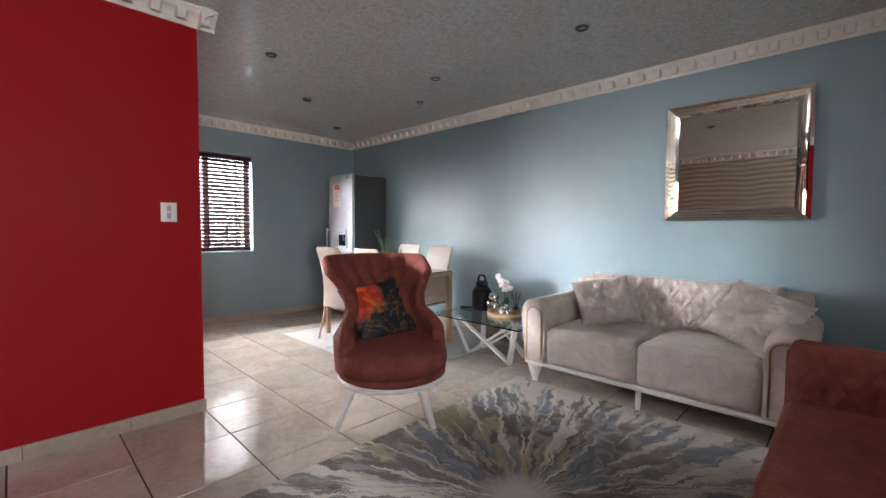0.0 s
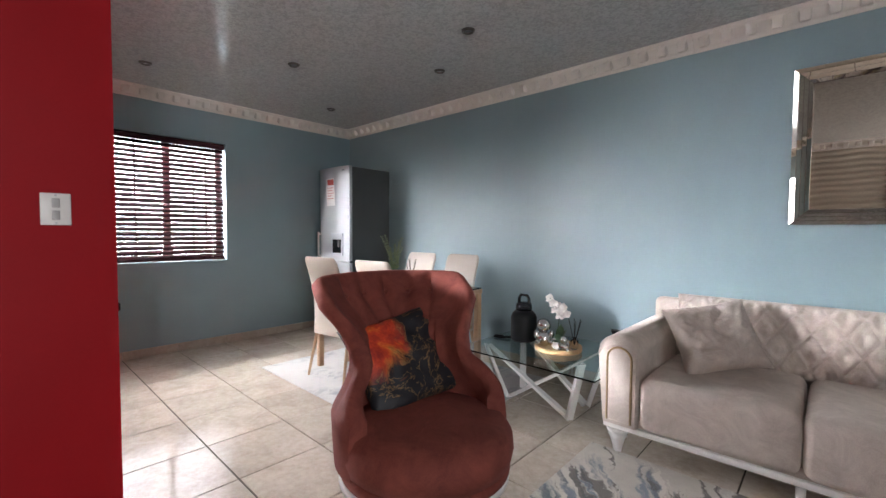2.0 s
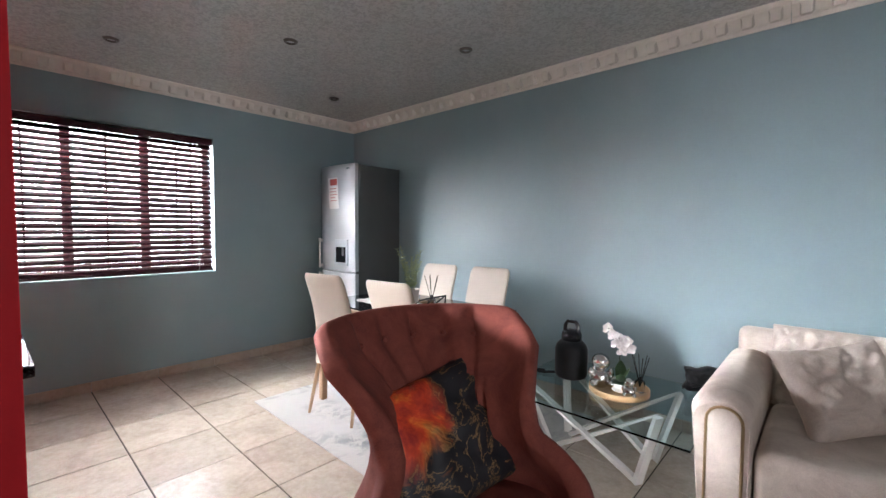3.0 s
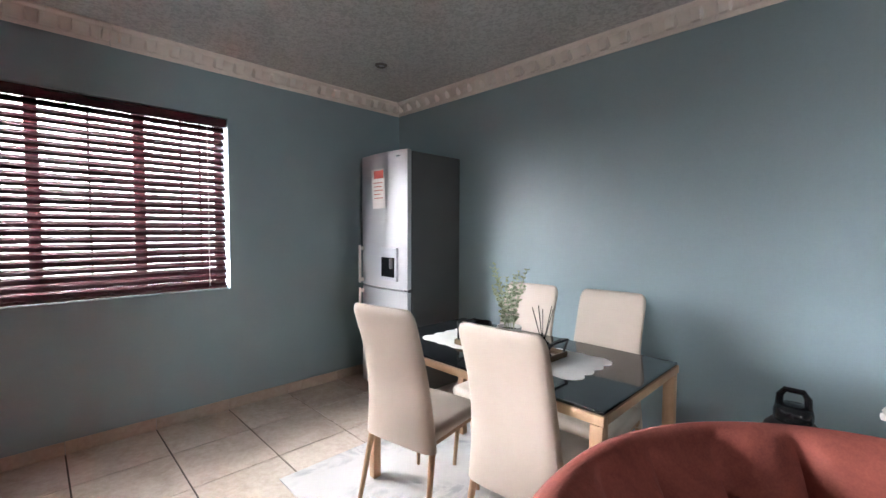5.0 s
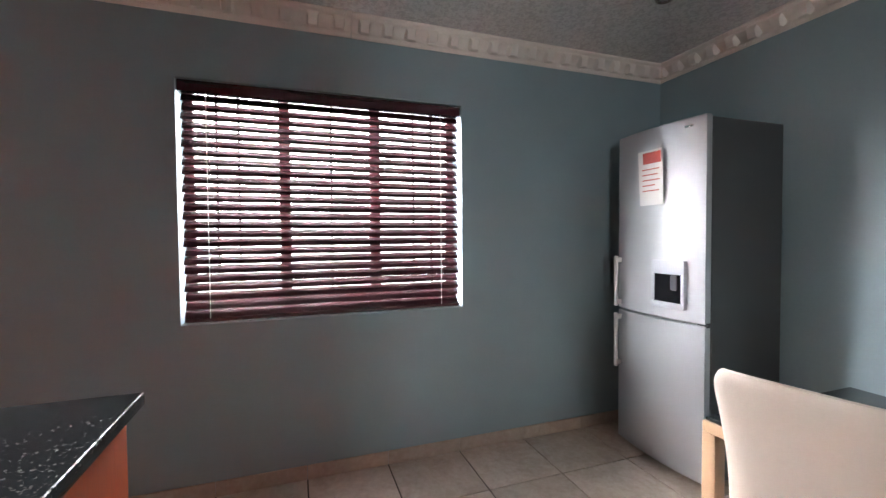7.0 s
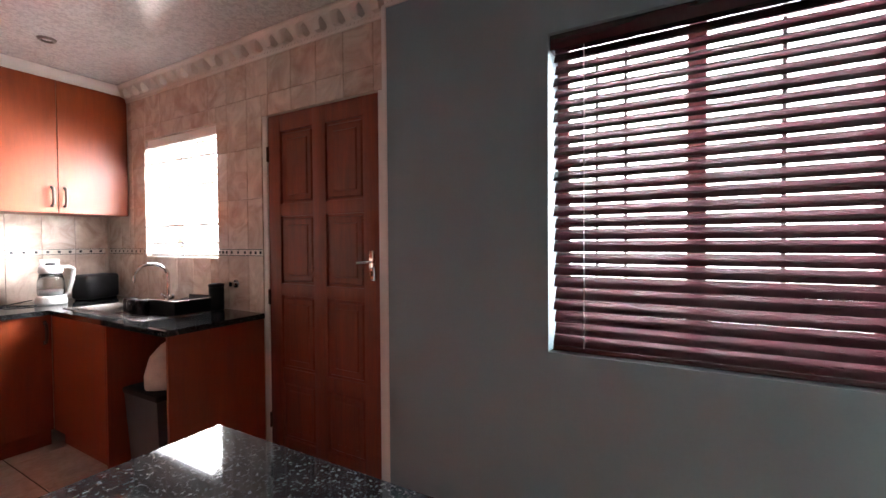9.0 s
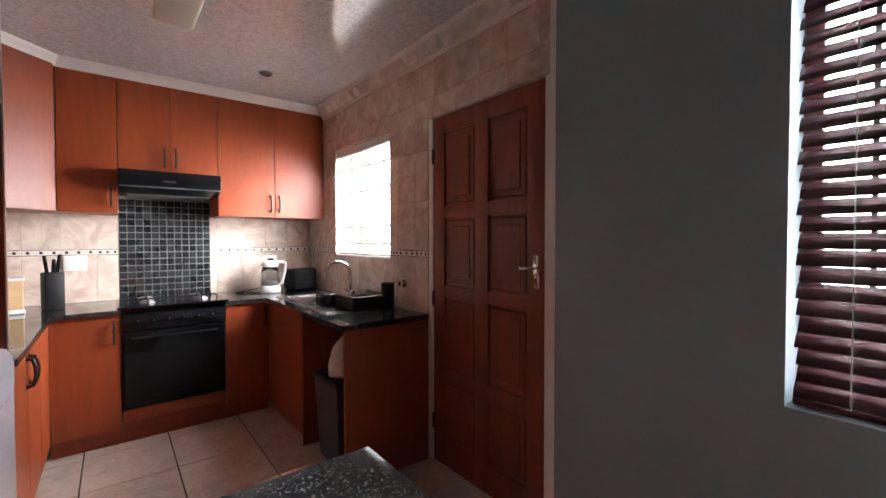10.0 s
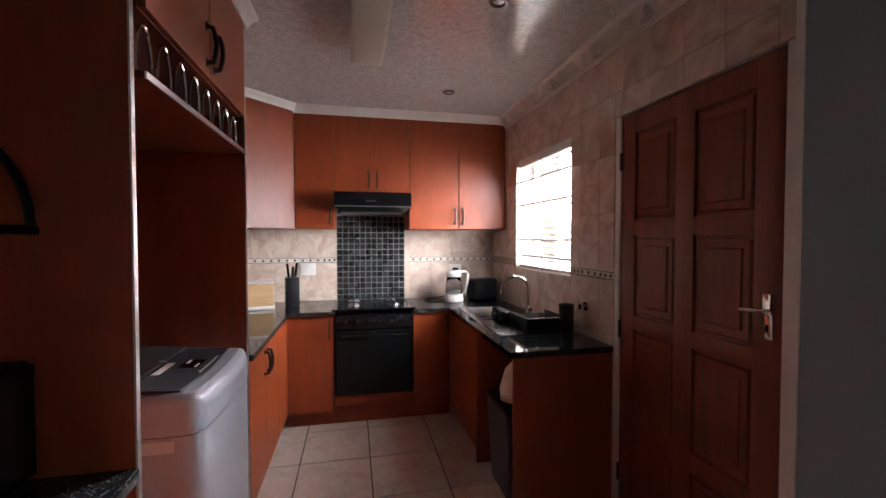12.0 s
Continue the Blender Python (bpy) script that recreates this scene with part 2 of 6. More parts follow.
def ceiling_board(name):
    """Gloss painted board with a pressed fleck pattern."""
    m, nt, b = tree(name)
    co = coords(nt)
    v = node(nt, "ShaderNodeTexNoise", Scale=38.0, Detail=3.0, Roughness=0.6, Distortion=1.2)
    n = node(nt, "ShaderNodeTexNoise", Scale=1.2, Detail=3.0)
    nt.links.new(co, v.inputs["Vector"])
    nt.links.new(co, n.inputs["Vector"])
    c = ramp(nt, v.outputs[0], [(0.40, (0.44, 0.43, 0.425)), (0.58, (0.62, 0.61, 0.60))])
    c = mixed(nt, 0.2, c, ramp(nt, n.outputs[0], [(0.3, (0.46, 0.45, 0.44)), (0.7, (0.58, 0.57, 0.56))]))
    nt.links.new(c, b.inputs["Base Color"])
    b.inputs["Roughness"].default_value = 0.15
    bumped(nt, b, v.outputs[0], 0.09, 0.004)
    return m


def wall_tile(name, a, b2, rough=0.12):
    """Marbled glazed wall tile."""
    m, nt, b = tree(name)
    c = nt.nodes.new("ShaderNodeTexCoord")
    oi = nt.nodes.new("ShaderNodeObjectInfo")
    sh = nt.nodes.new("ShaderNodeVectorMath")
    sh.operation = "MULTIPLY_ADD"
    nt.links.new(oi.outputs["Random"], sh.inputs[0])
    sh.inputs[1].default_value = (17, 43, 29)
    nt.links.new(c.outputs["Object"], sh.inputs[2])
    n1 = node(nt, "ShaderNodeTexNoise", Scale=5.0, Detail=6.0, Roughness=0.6, Distortion=1.6)
    nt.links.new(sh.outputs[0], n1.inputs["Vector"])
    mid = tuple((p + q) / 2 for p, q in zip(a, b2))
    nt.links.new(ramp(nt, n1.outputs[0], [(0.30, a), (0.47, mid), (0.62, b2)]), b.inputs["Base Color"])
    rough_noise(nt, b, n1.outputs[0], rough * 0.8, rough * 1.4)
    bumped(nt, b, n1.outputs[0], 0.06)
    return m


def granite(name):
    m, nt, b = tree(name)
    co = coords(nt)
    v = node(nt, "ShaderNodeTexVoronoi", Scale=240.0)
    n = node(nt, "ShaderNodeTexNoise", Scale=60.0, Detail=4.0)
    nt.links.new(co, v.inputs["Vector"])
    nt.links.new(co, n.inputs["Vector"])
    c = ramp(nt, v.outputs["Color"], [(0.48, (0.007, 0.008, 0.009)), (0.70, (0.026, 0.028, 0.030)), (0.88, (0.085, 0.085, 0.08))])
    c = mixed(nt, ramp(nt, n.outputs[0], [(0.34, (0, 0, 0)), (0.52, (1, 1, 1))]), (0.008, 0.009, 0.010), c)
    nt.links.new(c, b.inputs["Base Color"])
    b.inputs["Roughness"].default_value = 0.05
    return m


def splashed(name, base, stops, scale, stretch, rough=0.9, turn=0):
    """Painterly pattern of a printed cloth or rug."""
    m, nt, b = tree(name)
    co = coords(nt, stretch, turn=(0, 0, turn))
    n1 = node(nt, "ShaderNodeTexNoise", Scale=scale, Detail=8.0, Roughness=0.62, Distortion=1.8)
    n2 = node(nt, "ShaderNodeTexNoise", Scale=scale * 0.45, Detail=4.0, Roughness=0.5, Distortion=0.8)
    n3 = node(nt, "ShaderNodeTexNoise", Scale=scale * 60, Detail=2.0)
    for n in (n1, n2, n3):
        nt.links.new(co, n.inputs["Vector"])
    c = ramp(nt, n1.outputs[0], stops)
    c = mixed(nt, ramp(nt, n2.outputs[0], [(0.45, (0, 0, 0)), (0.60, (1, 1, 1))]), base, c)
    nt.links.new(c, b.inputs["Base Color"])
    b.inputs["Roughness"].default_value = rough
    b.inputs["Sheen Weight"].default_value = 0.15
    bumped(nt, b, n3.outputs[0], 0.3, 0.004)
    return m


def splash_rug(name, centre):
    """A cut-pile rug with ragged strokes of colour thrown outwards from one point over a cream ground."""
    m, nt, b = tree(name)

    def vec(op, a, c):
        n = nt.nodes.new("ShaderNodeVectorMath")
        n.operation = op
        nt.links.new(a, n.inputs[0])
        if isinstance(c, tuple):
            n.inputs[1].default_value = c
        else:
            nt.links.new(c, n.inputs[1])
        return n.outputs["Value"] if op in ("LENGTH", "DISTANCE") else n.outputs[0]

    def num(op, a, c):
        n = nt.nodes.new("ShaderNodeMath")
        n.operation = op
        for k, v in enumerate((a, c)):
            if isinstance(v, (int, float)):
                n.inputs[k].default_value = v
            else:
                nt.links.new(v, n.inputs[k])
        return n.outputs[0]

    def cloud(at, scale, detail=5.0, rough=0.6, twist=0.0, colour=False):
        n = node(nt, "ShaderNodeTexNoise", Scale=scale, Detail=detail, Roughness=rough, Distortion=twist)
        nt.links.new(at, n.inputs["Vector"])
        return n.outputs["Color" if colour else 0]

    def band(fac, *stops):
        return ramp(nt, fac, [(p, (v, v, v)) for p, v in stops])

    c = nt.nodes.new("ShaderNodeTexCoord")
    off = vec("SUBTRACT", c.outputs["Object"], (*centre, 0))
    wob = vec("MULTIPLY", vec("SUBTRACT", cloud(off, 6.0, 5.0, 0.65, 0, True), (0.5, 0.5, 0.5)), (0.15, 0.15, 0))
    bent = vec("ADD", off, wob)
    sep = nt.nodes.new("ShaderNodeSeparateXYZ")
    nt.links.new(bent, sep.inputs[0])
    ang = num("ARCTAN2", sep.outputs[1], sep.outputs[0])
    dist = vec("LENGTH", bent, (0, 0, 0))

    def polar(sa, sr, detail, shift=0.0, twist=0.0):
        cmb = nt.nodes.new("ShaderNodeCombineXYZ")
        nt.links.new(num("MULTIPLY", ang, sa), cmb.inputs[0])
        nt.links.new(num("MULTIPLY", dist, sr), cmb.inputs[1])
        cmb.inputs[2].default_value = shift
        return cloud(cmb.outputs[0], 1.0, detail, 0.62, twist)

    cream = (0.60, 0.55, 0.49)
    ground = mixed(nt, band(cloud(off, 3.0), (0.40, 0.0), (0.65, 1.0)), cream, (0.44, 0.40, 0.36))
    hue = polar(2.0, 1.3, 3.0, 1.3, 0.4)
    col = ramp(nt, hue, [(0.34, (0.17, 0.21, 0.26)), (0.43, (0.080, 0.105, 0.135)), (0.46, (0.26, 0.24, 0.23)), (0.50, (0.100, 0.068, 0.066)), (0.56, (0.045, 0.030, 0.034)), (0.60, (0.33, 0.28, 0.14)), (0.66, (0.12, 0.15, 0.19))])
    reach = num("ADD", polar(5.6, 0.8, 8.0, 4.0), num("MULTIPLY", dist, -0.13))
    cover = band(reach, (0.335, 0.0), (0.375, 0.97))
    core = band(dist, (0.10, 0.0), (0.24, 1.0))
    col = mixed(nt, mixed(nt, 1.0, cover, core, "MULTIPLY"), ground, col)
    col = mixed(nt, band(polar(15.0, 1.1, 5.0, 9.0, 0.3), (0.555, 0.0), (0.585, 0.9)), col, cream)
    far = band(dist, (0.15, 0.0), (0.30, 1.0))
    col = mixed(nt, mixed(nt, 1.0, band(polar(13.0, 1.4, 6.0, 17.0, 0.3), (0.395, 0.85), (0.425, 0.0)), far, "MULTIPLY"), col, (0.060, 0.045, 0.045))
    spot = vec("DISTANCE", bent, (-0.78, 0.40, 0))
    col = mixed(nt, band(spot, (0.10, 0.6), (0.24, 0.0)), col, (0.36, 0.315, 0.14))
    pile = cloud(off, 300.0, 2.0)
    col = mixed(nt, 0.12, col, ramp(nt, pile, [(0.3, (0.15, 0.14, 0.13)), (0.7, (0.55, 0.52, 0.47))]))
    nt.links.new(col, b.inputs["Base Color"])
    b.inputs["Roughness"].default_value = 0.95
    b.inputs["Sheen Weight"].default_value = 0.15
    bumped(nt, b, pile, 0.4, 0.004)
    return m


def flame_cloth(name):
    """Black satin cloth printed with an orange burst in one corner and gold veins."""
    m, nt, b = tree(name)
    c = nt.nodes.new("ShaderNodeTexCoord")
    n1 = node(nt, "ShaderNodeTexNoise", Scale=7.0, Detail=7.0, Roughness=0.6, Distortion=1.0)
    n2 = node(nt, "ShaderNodeTexNoise", Scale=5.0, Detail=5.0, Roughness=0.65, Distortion=0.4)
    for n in (n1, n2):
        nt.links.new(c.outputs["Object"], n.inputs["Vector"])
    off = nt.nodes.new("ShaderNodeVectorMath")
    off.operation = "DISTANCE"
    off.inputs[1].default_value = (-0.12, -0.04, 0.11)
    nt.links.new(c.outputs["Object"], off.inputs[0])
    ad = nt.nodes.new("ShaderNodeMath")
    ad.operation = "MULTIPLY_ADD"
    ad.inputs[1].default_value = 0.42
    nt.links.new(n1.outputs[0], ad.inputs[0])
    nt.links.new(off.outputs["Value"], ad.inputs[2])
    burst = ramp(nt, ad.outputs[0], [(0.28, (1, 1, 1)), (0.38, (0, 0, 0))])
    fire = ramp(nt, n2.outputs[0], [(0.36, (0.30, 0.012, 0.006)), (0.46, (0.60, 0.05, 0.012)), (0.54, (0.80, 0.20, 0.03)), (0.64, (0.80, 0.48, 0.12))])
    vein = ramp(nt, n1.outputs[0], [(0.49, (0, 0, 0)), (0.504, (0.6, 0.6, 0.6)), (0.518, (0, 0, 0))])
    dark = mixed(nt, vein, (0.010, 0.010, 0.014), (0.42, 0.24, 0.09))
    nt.links.new(mixed(nt, burst, dark, fire), b.inputs["Base Color"])
    b.inputs["Roughness"].default_value = 0.6
    return m


BLUE = paint("blue_wall_paint", (0.222, 0.300, 0.325), 0.40, 0.07, 0.9, 90, 0.05)
RED = paint("red_wall_paint", (0.29, 0.0028, 0.007), 0.60, 0.08, 1.2, 90, 0.05, spec=0.2)
CREAM = paint("cream_wall_paint", (0.50, 0.43, 0.35), 0.5, 0.06, 1.2, 90, 0.05)
PLAIN = paint("outer_plaster", (0.45, 0.42, 0.38), 0.8, 0.1, 2, 40, 0.1)
CEIL = ceiling_board("ceiling_board")
CORNICE = paint("cornice_foam", (0.72, 0.66, 0.60), 0.55, 0.08, 3, 50, 0.1)
TRIM = paint("white_trim", (0.75, 0.72, 0.68), 0.4, 0.06, 4, 50, 0.03)
GROUT = paint("dark_grout", (0.04, 0.030, 0.024), 0.9, 0.3, 3, 60, 0.2)
TILE = floor_tile("beige_floor_tile", (0.40, 0.325, 0.265), (0.56, 0.48, 0.405), (0.66, 0.585, 0.51), 0.10)
SKIRT = floor_tile("skirting_tile", (0.30, 0.225, 0.175), (0.40, 0.32, 0.255), (0.47, 0.385, 0.32), 0.3)
WTILE = wall_tile("marbled_wall_tile", (0.46, 0.335, 0.265), (0.70, 0.59, 0.50))
BTILE = wall_tile("border_tile", (0.66, 0.60, 0.52), (0.72, 0.66, 0.58))
WGROUT = paint("pale_grout", (0.54, 0.46, 0.39), 0.8, 0.1, 4, 60, 0.1)
BLACKTILE = wall_tile("black_mosaic", (0.005, 0.0055, 0.006), (0.022, 0.024, 0.026), 0.12)
MOSGROUT = paint("mosaic_grout", (0.34, 0.32, 0.29), 0.8, 0.1, 4, 60, 0.1)
CHERRY = wood("cherry_veneer", (0.155, 0.0245, 0.0062), (0.272, 0.049, 0.0100), 0.42, "z", 1.0, 0.0)
CHERRYX = wood("cherry_veneer_level", (0.155, 0.0245, 0.0062), (0.272, 0.049, 0.0100), 0.42, "y", 1.0, 0.0)
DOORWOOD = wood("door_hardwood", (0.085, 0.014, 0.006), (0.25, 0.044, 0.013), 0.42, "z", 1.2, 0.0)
SLAT = wood("cherry_slat", (0.030, 0.008, 0.011), (0.050, 0.013, 0.017), 0.24, "y", 1.0, 0.4)
FRAMEWOOD = wood("window_timber", (0.055, 0.012, 0.012), (0.09, 0.02, 0.018), 0.5, "z")
GRANITE = granite("black_granite")
BLACK = paint("black_enamel", (0.005, 0.005, 0.006), 0.16, 0.2, 5, 60, 0.0, spec=0.22)
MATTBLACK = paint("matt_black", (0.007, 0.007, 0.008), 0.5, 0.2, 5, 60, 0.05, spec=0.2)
BLACKGLASS = paint("black_glass", (0.004, 0.0045, 0.005), 0.05, 0.1, 5, 60, 0.0, spec=0.25)
SMOKE = paint("smoked_glass_top", (0.012, 0.014, 0.016), 0.06, 0.1, 5, 60, 0.0)
STEEL = metal("brushed_steel", (0.55, 0.55, 0.56), 0.32, True)
SINKSTEEL = metal("sink_steel", (0.40, 0.40, 0.41), 0.24, True)
SILVER = paint("silver_appliance", (0.47, 0.48, 0.50), 0.30, 0.05, 3, 120, 0.02, metal=0.6)
PALESILVER = paint("silver_plastic", (0.46, 0.48, 0.52), 0.30, 0.02, 3, 160, 0.0, metal=0.3)
GREYSIDE = paint("grey_appliance_side", (0.075, 0.078, 0.08), 0.45, 0.06, 3, 140, 0.06, metal=0.2)
CHROME = metal("chrome", (0.75, 0.74, 0.73), 0.08)
MIRROR = metal("mirror_silver", (0.72, 0.68, 0.63), 0.015)
RING = metal("downlight_ring", (0.16, 0.14, 0.13), 0.3)
PEWTER = metal("dark_handle", (0.075, 0.060, 0.050), 0.38)
WHITE = paint("white_plastic", (0.78, 0.76, 0.73), 0.35, 0.04, 6, 80, 0.02)
ROCKER = paint("rocker_plastic", (0.42, 0.40, 0.39), 0.35, 0.04, 6, 80, 0.02)
WHITEWOOD = paint("white_lacquer", (0.76, 0.74, 0.72), 0.3, 0.05, 6, 80, 0.02)
TAUPE = velvet("taupe_velvet", (0.38, 0.315, 0.275), (0.64, 0.56, 0.50), 0.5)
RUST = velvet("rust_velvet", (0.105, 0.019, 0.013), (0.25, 0.060, 0.042), 0.18)
LEATHER = paint("cream_leatherette", (0.48, 0.415, 0.35), 0.5, 0.06, 4, 180, 0.08)
GOLDWOOD = wood("gold_oak", (0.32, 0.195, 0.11), (0.46, 0.30, 0.185), 0.4, "z")
PALEWOOD = wood("pale_wood", (0.50, 0.31, 0.15), (0.66, 0.45, 0.25), 0.5, "x")
TABLEGLASS = glass("table_glass", (0.80, 0.92, 0.90))
PANE = glass("window_pane")
RUG = splash_rug("watercolour_rug", (-0.60, 1.55))
PALERUG = splashed("pale_rug", (0.52, 0.51, 0.50), [(0.38, (0.22, 0.24, 0.26)), (0.48, (0.52, 0.51, 0.50)), (0.60, (0.28, 0.30, 0.31))], 4.5, (1, 0.8, 1))
FIRECLOTH = flame_cloth("printed_cushion")
BRONZE = metal("dark_bronze", (0.20, 0.14, 0.09), 0.35)
LEAF = paint("leaf_green", (0.30, 0.35, 0.21), 0.5, 0.25, 9, 60, 0.05)
DARKLEAF = paint("dark_leaf", (0.03, 0.07, 0.025), 0.4, 0.2, 9, 60, 0.05)
PETAL = paint("white_petal", (0.80, 0.77, 0.75), 0.6, 0.04, 9, 60, 0.05)
POT = paint("white_ceramic", (0.70, 0.69, 0.67), 0.35, 0.05, 6, 80, 0.03)
PAPER = paint("paper", (0.74, 0.72, 0.70), 0.7, 0.03, 6, 80, 0.02)
PINK = paint("red_print", (0.45, 0.08, 0.06), 0.7, 0.2, 20, 80, 0.0)
LACE = paint("white_cloth", (0.78, 0.77, 0.76), 0.85, 0.08, 14, 120, 0.3)
GREYPLASTIC = paint("grey_plastic", (0.045, 0.045, 0.05), 0.42, 0.1, 6, 80, 0.05)
BAG = paint("pale_bag", (0.62, 0.50, 0.42), 0.5, 0.15, 9, 60, 0.2)

# ---- structure ----


def wall(name, bm, material, label):
    return tagged(part(name, bm, material, smooth=0), label, "wall", kind="structure")


def pierced(x0, x1, y0, y1, z0, z1, holes, axis):
    """A wall slab with rectangular openings; holes are (a0, a1, z0, z1) along the axis."""
    bm = bmesh.new()
    cuts = sorted({y0 if axis == "y" else x0, y1 if axis == "y" else x1, *[h[0] for h in holes], *[h[1] for h in holes]})
    for a, b in zip(cuts, cuts[1:]):
        mid = (a + b) / 2
        spans, low = [], z0
        for h in sorted(h for h in holes if h[0] < mid < h[1]):
            if h[2] > low:
                spans.append((low, h[2]))
            low = h[3]
        if low < z1:
            spans.append((low, z1))
        for s, e in spans:
            if axis == "y":
                box(x0, x1, a, b, s, e, bm=bm)
            else:
                box(a, b, y0, y1, s, e, bm=bm)
    bmesh.ops.remove_doubles(bm, verts=bm.verts[:], dist=1e-5)
    return bm


WIN = (0.765, 2.28, 0.895, 2.125)       # dining window: y, y, z, z
KWIN = (-2.352, -1.452, 1.227, 2.118)    # kitchen window
DOOR = (-0.965, -0.112, 0.0, 2.092)      # back door
T = 0.23
GW = -0.006                             # where the tiled wall meets the painted one
wall("wall_west", pierced(XW - T, XW, GW, YN + T, -0.05, ZC + 0.05, [WIN], "y"), BLUE, "smooth satin blue-grey painted wall with a window")
wall("wall_west_kitchen", pierced(XK - T, XK - 0.010, KS - T, GW, -0.05, ZC + 0.05, [KWIN, DOOR], "y"), WGROUT, "tiled kitchen wall with door and window")
wall("wall_north", box(XW, XE, YN, YN + T, -0.05, ZC + 0.05), BLUE, "long smooth satin blue-grey painted wall")
LWIN = (-1.15, -0.25, 0.90, 2.10)          # living room window, behind the path
wall("wall_east", pierced(XE, XE + T, YS - T, YN + T, -0.05, ZC + 0.05, [LWIN], "y"), BLUE, "blue-grey painted wall")
wall("wall_red", box(KE, RX, YS, RY, -0.05, ZC + 0.05), RED, "deep red painted partition wall with a free end")
wall("wall_kitchen_east", box(KE, KE + 0.06, KS, YS - T, -0.05, ZC + 0.05), CREAM, "plain kitchen side wall")
wall("wall_kitchen_south", box(XK - T, KE + 0.06, KS - T, KS - 0.010, -0.05, ZC + 0.05), WGROUT, "tiled kitchen end wall")

# south living wall with pressed wavy panels
bm = bmesh.new()
cols, rows_n = 120, 150
vs = {}
for i in range(cols + 1):
    for k in range(rows_n + 1):
        x = RX + (XE - RX) * i / cols
        z = -0.05 + (ZC + 0.1) * k / rows_n
        wave = 0.008 * math.sin(z * 2 * math.pi / 0.085 + 0.9 * math.sin(x * 5.1) + 0.5 * math.sin(x * 11.7 + z * 3))
        vs[i, k] = bm.verts.new((x, YS + wave, z))
for i in range(cols):
    for k in range(rows_n):
        bm.faces.new([vs[i, k], vs[i + 1, k], vs[i + 1, k + 1], vs[i, k + 1]][::-1])
join(bm, pierced(KE, XE + T, YS - T, YS - 0.02, -0.05, ZC + 0.05, [], "x"))
wall("wall_south", bm, CREAM, "cream wall clad with wavy relief panels")

tagged(part("ceiling", box(XK - T, XE + T, KS - T, YN + T, ZC, ZC + 0.1), CEIL, smooth=0), "glossy grey-white ceiling board with a fleck pattern", "ceiling", kind="structure")


def cornice(name, a, b, inward, wide=0.12, drop=0.105, pitch=0.1255, slim=0.74):
    """A moulded foam cornice from a to b with a row of carved blocks; inward points into the room."""
    a, b, inward = Vector(a), Vector(b), Vector(inward) * slim
    d = (b - a).normalized()
    n = (b - a).length
    prof = [(0, 0), (0.010, 0), (0.014, 0.006), (0.018, 0.026), (0.026, 0.030), (0.030, 0.038), (0.046, 0.052), (0.070, 0.066), (0.092, 0.074), (0.100, 0.084), (0.112, 0.088), (wide, 0.096), (wide, drop), (0, drop)]
    bm = loft([[p + inward * u + Vector((0, 0, ZC - drop + v)) for u, v in prof] for p in (a, b)])
    count = int(n / pitch)
    step = n / max(count, 1)
    for k in range(count):
        p = a + d * (step * (k + 0.5)) + Vector((0, 0, ZC - drop))
        ring = []
        for s, g in ((-0.031, 0.0), (-0.022, 0.036), (0.022, 0.036), (0.031, 0.0)):
            q = p + d * s
            ring.append([q + inward * (0.030 + g * 0.5) + Vector((0, 0, 0.036 - g * 0.6)),
                         q + inward * (0.052 + g) + Vector((0, 0, 0.050 - g)),
                         q + inward * (0.094 + g * 0.3) + Vector((0, 0, 0.076 - g * 0.6)),
                         q + inward * 0.096 + Vector((0, 0, 0.090)),
                         q + inward * 0.024 + Vector((0, 0, 0.044))])
        loft(ring, bm=bm)
        for j in range(5):
            c = p + d * (step * (j - 2) / 5) + inward * 0.0165 + Vector((0, 0, 0.017))
            loft([[c + d * e + inward * u + Vector((0, 0, v)) for u, v in ((-0.006, -0.006), (0.003, -0.005), (0.005, 0.005), (-0.003, 0.008))] for e in (-0.006, 0.006)], bm=bm)
    return tagged(part(name, bm, CORNICE, smooth=30), "cream foam cornice moulded with a row of blocks", "cornice", kind="structure")


cornice("trim_north", (XW, YN, 0), (-1.254, YN, 0), (0, -1, 0))
cornice("trim_north_b", (-1.251, YN - 0.001, -0.002), (XE, YN - 0.001, -0.002), (0, -1, 0))
cornice("trim_west_kitchen", (XK, KS, 0), (XK, GW - 0.001, 0), (1, 0, 0))
cornice("trim_west", (XW, GW + 0.001, 0), (XW, 1.62, 0), (1, 0, 0))
cornice("trim_west_b", (XW, 1.623, -0.002), (XW, YN, -0.002), (1, 0, 0))
cornice("trim_red", (RX, YS, 0), (RX, RY + 0.10, 0), (1, 0, 0))
cornice("trim_red_end", (KE, RY, 0), (RX + 0.10, RY, 0), (0, 1, 0))
cornice("trim_south", (RX, YS, 0), (XE, YS, 0), (0, 1, 0))
cornice("trim_east", (XE, YS, 0), (XE, YN, 0), (-1, 0, 0))

# edge strip between the tiled and the painted wall, door frame
bm = box(XW - 0.012, XW + 0.005, GW - 0.024, GW + 0.003, 0, ZC - 0.09, 0.003)
tagged(part("trim_tile_edge", bm, TRIM), "narrow white edge strip where wall tiles end", "trim", kind="structure")

# floor bed; the tiles lie on it
floor = tagged(part("floor", box(XK - T, XE + T, KS - T, YN + T, -0.06, -0.006), GROUT, smooth=0), "beige glazed ceramic floor tiles with dark joints", "floor", kind="structure")


